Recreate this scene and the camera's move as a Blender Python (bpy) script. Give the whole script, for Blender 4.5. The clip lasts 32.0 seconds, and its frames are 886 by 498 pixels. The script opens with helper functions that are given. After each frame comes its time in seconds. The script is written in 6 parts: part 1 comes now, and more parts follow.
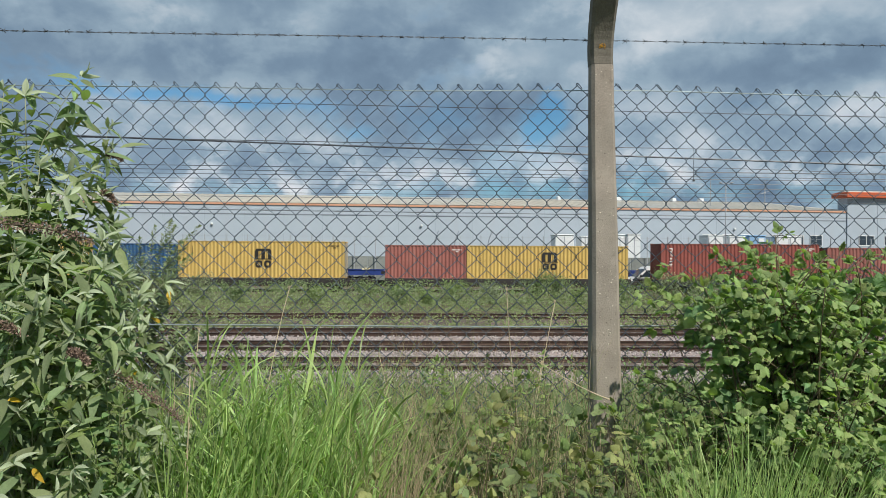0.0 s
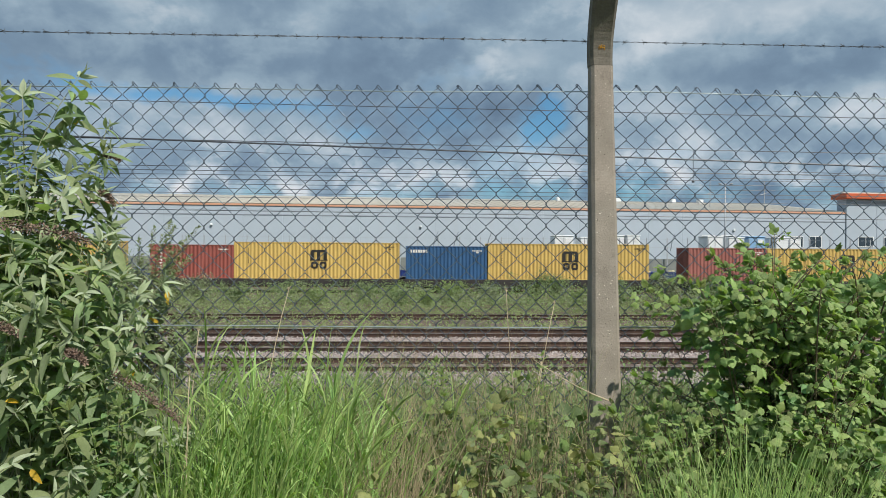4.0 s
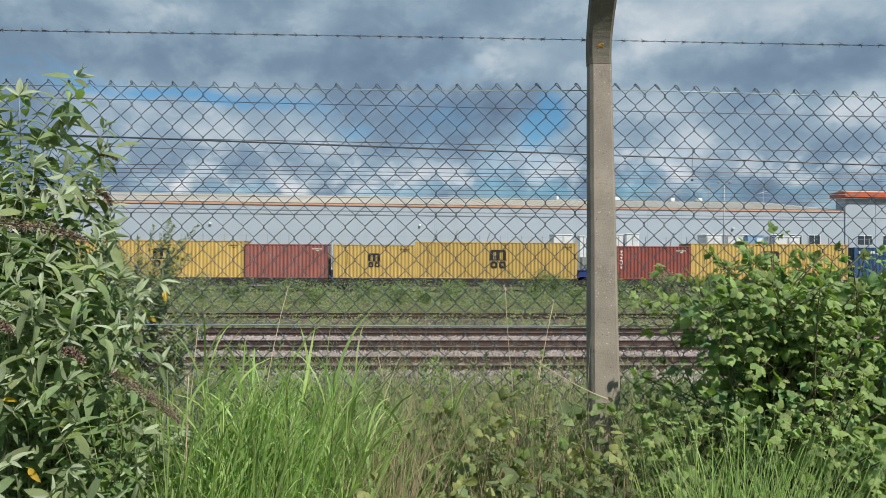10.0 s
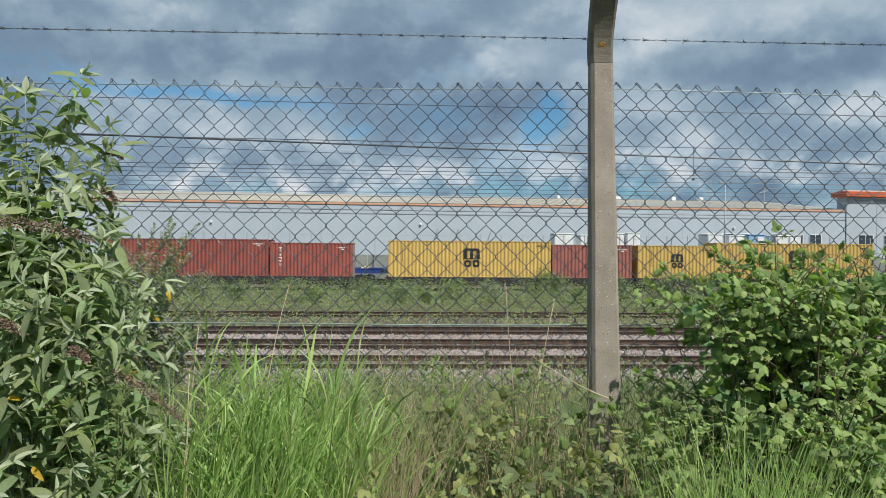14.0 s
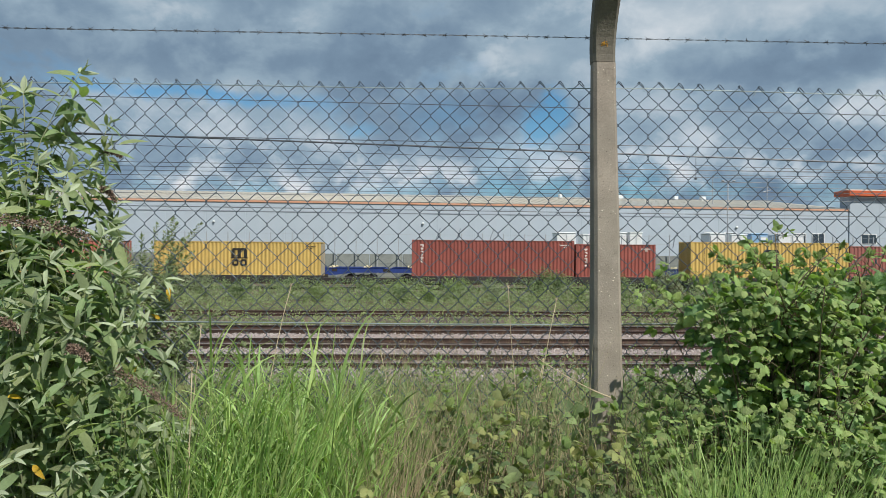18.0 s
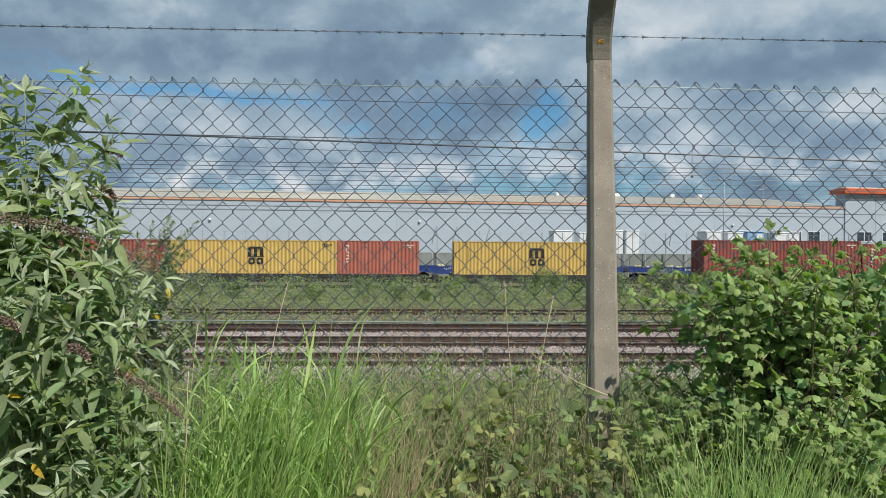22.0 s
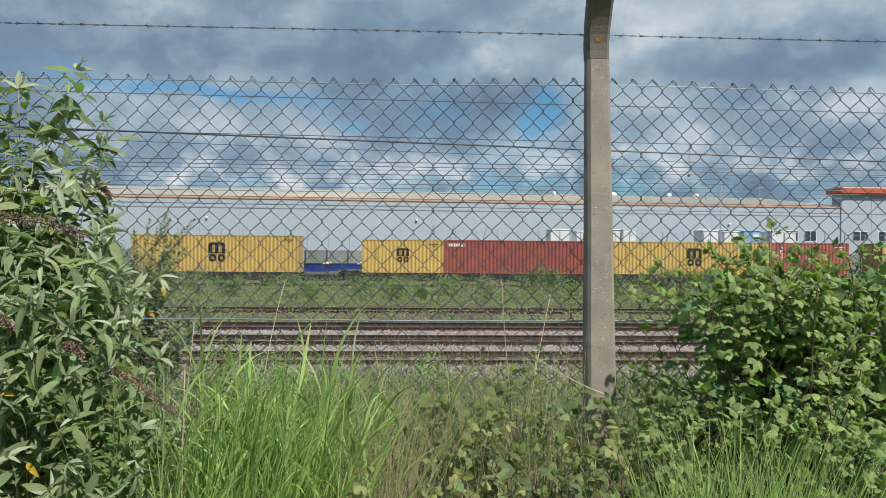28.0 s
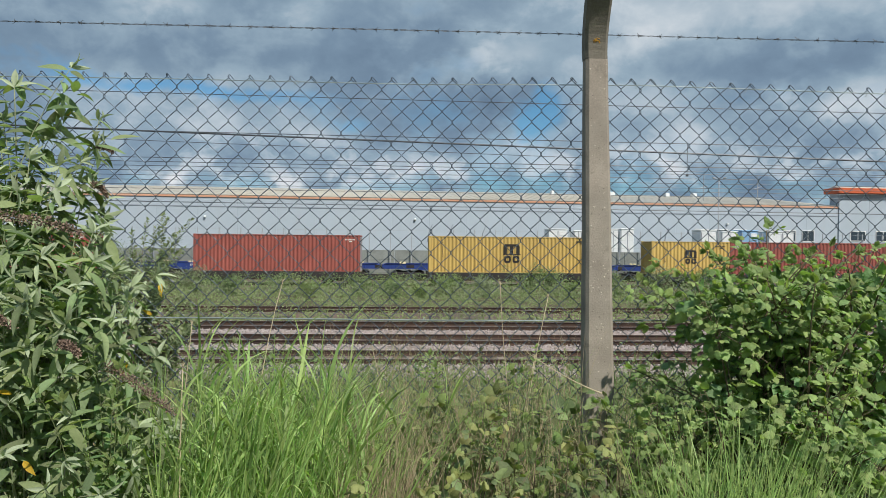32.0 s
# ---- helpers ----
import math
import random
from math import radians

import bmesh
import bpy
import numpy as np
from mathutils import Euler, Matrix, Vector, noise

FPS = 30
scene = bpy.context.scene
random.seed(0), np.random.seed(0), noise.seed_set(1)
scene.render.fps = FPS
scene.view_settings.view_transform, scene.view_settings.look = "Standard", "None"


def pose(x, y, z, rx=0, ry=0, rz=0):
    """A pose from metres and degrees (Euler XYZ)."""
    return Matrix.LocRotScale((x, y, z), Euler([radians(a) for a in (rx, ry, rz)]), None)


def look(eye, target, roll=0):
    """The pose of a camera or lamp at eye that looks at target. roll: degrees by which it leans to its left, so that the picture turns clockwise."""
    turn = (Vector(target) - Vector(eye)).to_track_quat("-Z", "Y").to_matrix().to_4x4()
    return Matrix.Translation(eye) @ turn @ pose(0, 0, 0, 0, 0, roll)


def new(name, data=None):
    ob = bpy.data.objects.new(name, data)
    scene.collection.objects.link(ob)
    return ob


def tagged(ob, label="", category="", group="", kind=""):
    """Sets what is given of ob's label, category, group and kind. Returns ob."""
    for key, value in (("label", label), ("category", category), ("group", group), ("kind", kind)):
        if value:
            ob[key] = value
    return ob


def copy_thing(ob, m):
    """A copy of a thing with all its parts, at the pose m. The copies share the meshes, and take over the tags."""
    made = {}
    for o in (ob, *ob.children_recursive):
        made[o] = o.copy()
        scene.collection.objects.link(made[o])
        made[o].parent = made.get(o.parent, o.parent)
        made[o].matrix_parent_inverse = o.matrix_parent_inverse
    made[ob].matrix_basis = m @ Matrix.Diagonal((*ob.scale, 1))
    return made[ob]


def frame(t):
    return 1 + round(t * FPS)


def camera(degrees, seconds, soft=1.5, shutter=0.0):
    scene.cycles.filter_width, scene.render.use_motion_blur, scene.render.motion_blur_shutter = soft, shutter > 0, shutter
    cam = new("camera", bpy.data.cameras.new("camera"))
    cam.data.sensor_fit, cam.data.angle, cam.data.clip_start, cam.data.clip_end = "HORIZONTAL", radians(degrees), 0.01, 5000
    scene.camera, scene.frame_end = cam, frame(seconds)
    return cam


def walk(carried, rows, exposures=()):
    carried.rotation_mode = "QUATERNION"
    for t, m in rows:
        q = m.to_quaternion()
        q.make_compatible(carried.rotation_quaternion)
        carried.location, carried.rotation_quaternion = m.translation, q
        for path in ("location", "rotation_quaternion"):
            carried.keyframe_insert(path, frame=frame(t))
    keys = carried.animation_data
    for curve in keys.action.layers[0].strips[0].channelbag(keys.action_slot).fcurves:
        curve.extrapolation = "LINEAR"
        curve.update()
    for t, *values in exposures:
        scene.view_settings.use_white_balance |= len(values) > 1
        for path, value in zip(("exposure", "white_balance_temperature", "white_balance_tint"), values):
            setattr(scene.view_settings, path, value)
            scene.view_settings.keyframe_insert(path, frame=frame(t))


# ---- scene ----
cam = camera(65.46, 32.0, soft=0.68)
EYE = Vector((0.0, 0.0, 1.5))


def aim(yaw, pitch, roll):
    """A pose at EYE: yaw to the right of +y, pitch up, picture turned clockwise, in degrees."""
    a, b = radians(yaw), radians(pitch)
    return look(EYE, EYE + Vector((math.sin(a) * math.cos(b), math.cos(a) * math.cos(b), math.sin(b))), roll)


walk(cam, [(t, aim(a, b, c)) for t, a, b, c in (
    (0, 2.086, -0.007, 0.345), (0.5, 2.128, 0.010, 0.401), (1, 2.143, 0.030, 0.417), (1.5, 2.144, 0.061, 0.413),
    (2, 2.150, 0.078, 0.430), (2.5, 2.165, 0.079, 0.452), (3, 2.175, 0.078, 0.455), (3.5, 2.150, 0.084, 0.436),
    (5.5, 2.160, -0.015, 0.190), (6, 2.175, -0.026, 0.177), (6.5, 2.180, -0.011, 0.170), (7, 2.181, 0.022, 0.181),
    (7.5, 2.185, 0.039, 0.209), (8, 2.194, 0.029, 0.252), (8.5, 2.199, 0.010, 0.287), (9, 2.200, 0.001, 0.300),
    (9.5, 2.201, -0.005, 0.310), (10, 2.203, -0.026, 0.326), (10.5, 2.204, -0.060, 0.337), (11, 2.206, -0.081, 0.348),
    (11.5, 2.206, -0.098, 0.382), (12, 2.198, -0.121, 0.429), (12.5, 2.181, -0.137, 0.466), (13, 2.170, -0.139, 0.472),
    (13.5, 2.161, -0.133, 0.450), (14, 2.138, -0.128, 0.432), (14.5, 2.096, -0.137, 0.465), (16.5, 1.989, -0.196, 0.427),
    (17, 1.983, -0.198, 0.433), (17.5, 1.966, -0.198, 0.437), (18, 1.949, -0.191, 0.438), (18.5, 1.958, -0.176, 0.434),
    (19, 1.995, -0.174, 0.438), (19.5, 2.044, -0.199, 0.429), (20, 2.086, -0.235, 0.418), (20.5, 2.118, -0.264, 0.432),
    (21, 2.146, -0.282, 0.419), (21.5, 2.178, -0.309, 0.389), (22, 2.227, -0.345, 0.374), (22.5, 2.280, -0.374, 0.364),
    (23, 2.323, -0.395, 0.371), (23.5, 2.351, -0.405, 0.377), (24, 2.376, -0.409, 0.384), (24.5, 2.397, -0.412, 0.388),
    (25, 2.419, -0.425, 0.391), (25.5, 2.462, -0.460, 0.396), (27.5, 2.467, -0.431, 0.462), (28, 2.468, -0.458, 0.477),
    (28.5, 2.476, -0.479, 0.490), (29, 2.492, -0.491, 0.506), (29.5, 2.506, -0.496, 0.519), (30, 2.512, -0.491, 0.520),
    (30.5, 2.517, -0.476, 0.505), (31, 2.532, -0.467, 0.493), (31.5, 2.564, -0.480, 0.515), (32, 2.616, -0.512, 0.561))],
    exposures=[(0.0, 0.0), (32.0, 0.0)])

# ---- sky and sun ----
SUN_AZ, SUN_EL = 147.0, 48.0          # degrees clockwise from +y, and above the horizon


def sky_world():
    w = bpy.data.worlds.new("sky")
    scene.world = w
    w.use_nodes = True
    nt = w.node_tree
    nt.nodes.clear()
    N, L = nt.nodes.new, nt.links.new
    out, bg = N("ShaderNodeOutputWorld"), N("ShaderNodeBackground")
    L(bg.outputs[0], out.inputs[0])
    sky = N("ShaderNodeTexSky")
    sky.sky_type, sky.sun_disc = "NISHITA", False
    sky.sun_elevation, sky.sun_rotation = radians(SUN_EL), radians(SUN_AZ)
    blue = N("ShaderNodeMix")
    blue.data_type, blue.blend_type = "RGBA", "MULTIPLY"
    blue.inputs[0].default_value = 1.0
    L(sky.outputs[0], blue.inputs[6])
    blue.inputs[7].default_value = (0.046, 0.086, 0.105, 1)
    tc = N("ShaderNodeTexCoord")
    sep = N("ShaderNodeSeparateXYZ")
    L(tc.outputs["Generated"], sep.inputs[0])

    def m(op, a, b=None, c=None, clamp=False):
        n = N("ShaderNodeMath")
        n.operation, n.use_clamp = op, clamp
        for i, v in enumerate((a, b, c)):
            if v is None:
                continue
            if isinstance(v, (int, float)):
                n.inputs[i].default_value = v
            else:
                L(v, n.inputs[i])
        return n.outputs[0]

    x, z = sep.outputs[0], sep.outputs[2]

    def clouds(scale, stretch, offset, detail, rough, dist):
        mp = N("ShaderNodeMapping")
        mp.inputs["Scale"].default_value = (1, 1, stretch)
        mp.inputs["Location"].default_value = offset
        L(tc.outputs["Generated"], mp.inputs[0])
        n = N("ShaderNodeTexNoise")
        n.inputs["Scale"].default_value, n.inputs["Detail"].default_value = scale, detail
        n.inputs["Roughness"].default_value, n.inputs["Distortion"].default_value = rough, dist
        L(mp.outputs[0], n.inputs["Vector"])
        return n.outputs["Fac"]

    big = clouds(4.2, 1.7, (0.3, 0.1, 0.7), 7, 0.50, 0.10)
    puff = clouds(17.0, 1.35, (0.7, 3.1, 1.2), 9, 0.56, 0.25)
    fine = clouds(9.5, 1.45, (2.3, 1.1, 0.2), 9, 0.55, 0.15)
    warp = m("MULTIPLY", m("SUBTRACT", fine, 0.5), 0.13)
    xx, zz = m("ADD", x, warp), m("ADD", z, m("MULTIPLY", m("SUBTRACT", puff, 0.5), 0.045))

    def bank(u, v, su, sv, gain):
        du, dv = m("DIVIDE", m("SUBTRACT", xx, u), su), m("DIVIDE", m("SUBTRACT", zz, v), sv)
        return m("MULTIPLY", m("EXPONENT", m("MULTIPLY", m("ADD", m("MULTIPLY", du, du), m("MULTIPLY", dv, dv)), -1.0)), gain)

    def total(*terms):
        s = terms[0]
        for k in terms[1:]:
            s = m("ADD", s, k)
        return s

    def edge(src, lo, hi):
        n = N("ShaderNodeMapRange")
        n.interpolation_type = "SMOOTHSTEP"
        n.inputs["From Min"].default_value, n.inputs["From Max"].default_value = lo, hi
        L(src, n.inputs[0])
        return n.outputs[0]

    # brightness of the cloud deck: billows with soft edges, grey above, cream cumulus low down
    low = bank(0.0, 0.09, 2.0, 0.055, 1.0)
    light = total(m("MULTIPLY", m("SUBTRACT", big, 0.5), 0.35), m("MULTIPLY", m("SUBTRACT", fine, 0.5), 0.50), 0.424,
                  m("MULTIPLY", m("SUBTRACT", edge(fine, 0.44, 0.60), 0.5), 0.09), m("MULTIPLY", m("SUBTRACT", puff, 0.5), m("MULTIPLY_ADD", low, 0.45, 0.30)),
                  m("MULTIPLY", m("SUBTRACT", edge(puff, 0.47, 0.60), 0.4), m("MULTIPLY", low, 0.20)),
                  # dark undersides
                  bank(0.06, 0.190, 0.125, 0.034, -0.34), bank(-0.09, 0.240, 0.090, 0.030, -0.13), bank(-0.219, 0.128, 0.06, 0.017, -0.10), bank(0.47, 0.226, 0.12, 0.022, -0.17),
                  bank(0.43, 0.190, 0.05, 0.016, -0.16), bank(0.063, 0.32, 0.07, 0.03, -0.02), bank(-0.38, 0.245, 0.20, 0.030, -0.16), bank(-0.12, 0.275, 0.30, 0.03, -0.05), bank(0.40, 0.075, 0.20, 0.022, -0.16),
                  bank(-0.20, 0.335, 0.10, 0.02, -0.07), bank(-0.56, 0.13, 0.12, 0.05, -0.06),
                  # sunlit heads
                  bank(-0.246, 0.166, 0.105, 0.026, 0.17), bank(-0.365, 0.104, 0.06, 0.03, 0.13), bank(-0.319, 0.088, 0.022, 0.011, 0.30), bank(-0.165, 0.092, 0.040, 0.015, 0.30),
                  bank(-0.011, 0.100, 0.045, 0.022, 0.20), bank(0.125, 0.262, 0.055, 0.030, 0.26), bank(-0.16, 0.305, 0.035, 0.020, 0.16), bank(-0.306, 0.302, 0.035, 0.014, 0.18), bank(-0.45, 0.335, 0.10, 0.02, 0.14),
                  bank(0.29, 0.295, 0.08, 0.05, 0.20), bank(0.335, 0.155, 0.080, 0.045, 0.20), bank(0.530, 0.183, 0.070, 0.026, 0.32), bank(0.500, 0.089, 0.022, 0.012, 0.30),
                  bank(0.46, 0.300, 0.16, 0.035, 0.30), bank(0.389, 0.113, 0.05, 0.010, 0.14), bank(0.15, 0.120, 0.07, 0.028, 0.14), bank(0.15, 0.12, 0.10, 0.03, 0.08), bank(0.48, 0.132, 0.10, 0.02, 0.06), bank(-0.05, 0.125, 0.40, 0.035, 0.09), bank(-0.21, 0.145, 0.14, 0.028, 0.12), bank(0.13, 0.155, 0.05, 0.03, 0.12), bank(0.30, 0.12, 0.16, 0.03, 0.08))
    tone = N("ShaderNodeValToRGB")
    cr = tone.color_ramp
    cr.elements[0].position, cr.elements[0].color = 0.02, (0.128, 0.195, 0.285, 1)
    cr.elements[1].position, cr.elements[1].color = 1.0, (0.735, 0.765, 0.80, 1)
    for p, c in ((0.28, (0.190, 0.278, 0.380, 1)), (0.50, (0.300, 0.405, 0.500, 1)), (0.72, (0.52, 0.595, 0.66, 1))):
        e = cr.elements.new(p)
        e.color = c
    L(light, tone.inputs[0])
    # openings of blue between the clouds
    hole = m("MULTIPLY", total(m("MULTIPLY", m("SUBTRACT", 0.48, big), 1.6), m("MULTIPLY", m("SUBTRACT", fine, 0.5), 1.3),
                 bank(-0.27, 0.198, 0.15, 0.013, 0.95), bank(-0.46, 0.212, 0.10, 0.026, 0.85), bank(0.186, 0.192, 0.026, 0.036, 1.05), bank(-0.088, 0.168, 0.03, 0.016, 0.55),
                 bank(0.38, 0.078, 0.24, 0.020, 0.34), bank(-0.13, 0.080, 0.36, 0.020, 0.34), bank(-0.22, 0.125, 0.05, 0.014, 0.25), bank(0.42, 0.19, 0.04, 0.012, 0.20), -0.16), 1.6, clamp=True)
    mix = N("ShaderNodeMix")
    mix.data_type = "RGBA"
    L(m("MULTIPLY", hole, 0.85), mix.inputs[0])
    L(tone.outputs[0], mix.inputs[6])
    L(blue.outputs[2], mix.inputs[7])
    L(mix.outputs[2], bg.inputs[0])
    bg.inputs[1].default_value = 1.0


sky_world()
sun = new("sun", bpy.data.lights.new("sun", "SUN"))
sun.data.energy, sun.data.angle, sun.data.color = 5.0, radians(0.55), (1.0, 0.93, 0.83)
_a, _e = radians(SUN_AZ), radians(SUN_EL)
sun.matrix_world = look((0, 0, 60), Vector((0, 0, 60)) - Vector((math.sin(_a) * math.cos(_e), math.cos(_a) * math.cos(_e), math.sin(_e))))

# ---- materials ----


def material(name, base, rough=0.7, metal=0.0, vary=0.25, scale=6.0, grain=60.0, bump=0.15, bump_scale=None, tint=None, obj_vary=0.0,
             island=0.0, hue=0.0, translucent=0.0, coat=0.0, streak=None, dirt=None, spec=0.5):
    """A procedural surface: base colour, two scales of variation, fine relief, and optional stains and streaks."""
    mt = bpy.data.materials.new(name)
    mt.use_nodes = True
    nt = mt.node_tree
    N, L = nt.nodes.new, nt.links.new
    b = nt.nodes["Principled BSDF"]
    b.inputs["Roughness"].default_value, b.inputs["Metallic"].default_value = rough, metal
    b.inputs["Specular IOR Level"].default_value = spec
    b.inputs["Coat Weight"].default_value = coat
    tc = N("ShaderNodeTexCoord")

    def noise_of(sc, det=6, ro=0.6, vec=None):
        n = N("ShaderNodeTexNoise")
        n.inputs["Scale"].default_value, n.inputs["Detail"].default_value, n.inputs["Roughness"].default_value = sc, det, ro
        L(vec or tc.outputs["Object"], n.inputs["Vector"])
        return n.outputs["Fac"]

    def ramp(src, lo, hi, c0, c1):
        r = N("ShaderNodeValToRGB")
        r.color_ramp.elements[0].position, r.color_ramp.elements[1].position = lo, hi
        r.color_ramp.elements[0].color, r.color_ramp.elements[1].color = c0, c1
        L(src, r.inputs[0])
        return r.outputs[0]

    def mixc(fac, a, c, mode="MIX"):
        n = N("ShaderNodeMix")
        n.data_type, n.blend_type = "RGBA", mode
        for sock, v in ((n.inputs[0], fac), (n.inputs[6], a), (n.inputs[7], c)):
            if isinstance(v, (int, float)):
                sock.default_value = v
            elif isinstance(v, tuple):
                sock.default_value = (*v[:3], 1)
            else:
                L(v, sock)
        return n.outputs[2]

    g = lambda v: (v, v, v, 1)
    large = ramp(noise_of(scale), 0.3, 0.7, g(1 - vary), g(1 + vary * 0.6))
    small = ramp(noise_of(grain, 4), 0.3, 0.7, g(1 - vary * 0.6), g(1 + vary * 0.4))
    col = mixc(1.0, base, large, "MULTIPLY")
    col = mixc(1.0, col, small, "MULTIPLY")
    if tint:
        col = mixc(ramp(noise_of(scale * 0.45, 5), 0.42, 0.68, g(0), g(1)), col, tint)
    if dirt:
        col = mixc(ramp(noise_of(scale * 1.7, 8, 0.7), dirt[1], dirt[1] + 0.12, g(0), g(0.85)), col, dirt[0])
    if streak:
        mp = N("ShaderNodeMapping")
        mp.inputs["Scale"].default_value = streak[1]
        L(tc.outputs["Object"], mp.inputs[0])
        col = mixc(ramp(noise_of(1.0, 7, 0.65, mp.outputs[0]), 0.52, 0.74, g(0), g(streak[2])), col, streak[0])
    if obj_vary or island:
        src = N("ShaderNodeNewGeometry").outputs["Random Per Island"] if island else N("ShaderNodeObjectInfo").outputs["Random"]
        k = island or obj_vary
        hsv = N("ShaderNodeHueSaturation")
        mr = N("ShaderNodeMapRange")
        mr.inputs["To Min"].default_value, mr.inputs["To Max"].default_value = 1 - k, 1 + k
        L(src, mr.inputs[0])
        L(mr.outputs[0], hsv.inputs["Value"])
        if hue:
            mh, wn = N("ShaderNodeMapRange"), N("ShaderNodeTexWhiteNoise")
            wn.noise_dimensions = "1D"
            L(src, wn.inputs["W"])
            mh.inputs["To Min"].default_value, mh.inputs["To Max"].default_value = 0.5 - hue, 0.5 + hue
            L(wn.outputs["Value"], mh.inputs[0])
            L(mh.outputs[0], hsv.inputs["Hue"])
        L(col, hsv.inputs["Color"])
        col = hsv.outputs[0]
    L(col, b.inputs["Base Color"])
    if bump:
        bp = N("ShaderNodeBump")
        bp.inputs["Strength"].default_value, bp.inputs["Distance"].default_value = bump, 0.01
        L(noise_of(bump_scale or grain, 8, 0.65), bp.inputs["Height"])
        L(bp.outputs[0], b.inputs["Normal"])
    if translucent:
        tr = N("ShaderNodeBsdfTranslucent")
        L(mixc(1.0, col, (1.35, 1.55, 0.55), "MULTIPLY"), tr.inputs[0])
        ms = N("ShaderNodeMixShader")
        ms.inputs[0].default_value = translucent
        L(b.outputs[0], ms.inputs[1])
        L(tr.outputs[0], ms.inputs[2])
        L(ms.outputs[0], nt.nodes["Material Output"].inputs[0])
    return mt


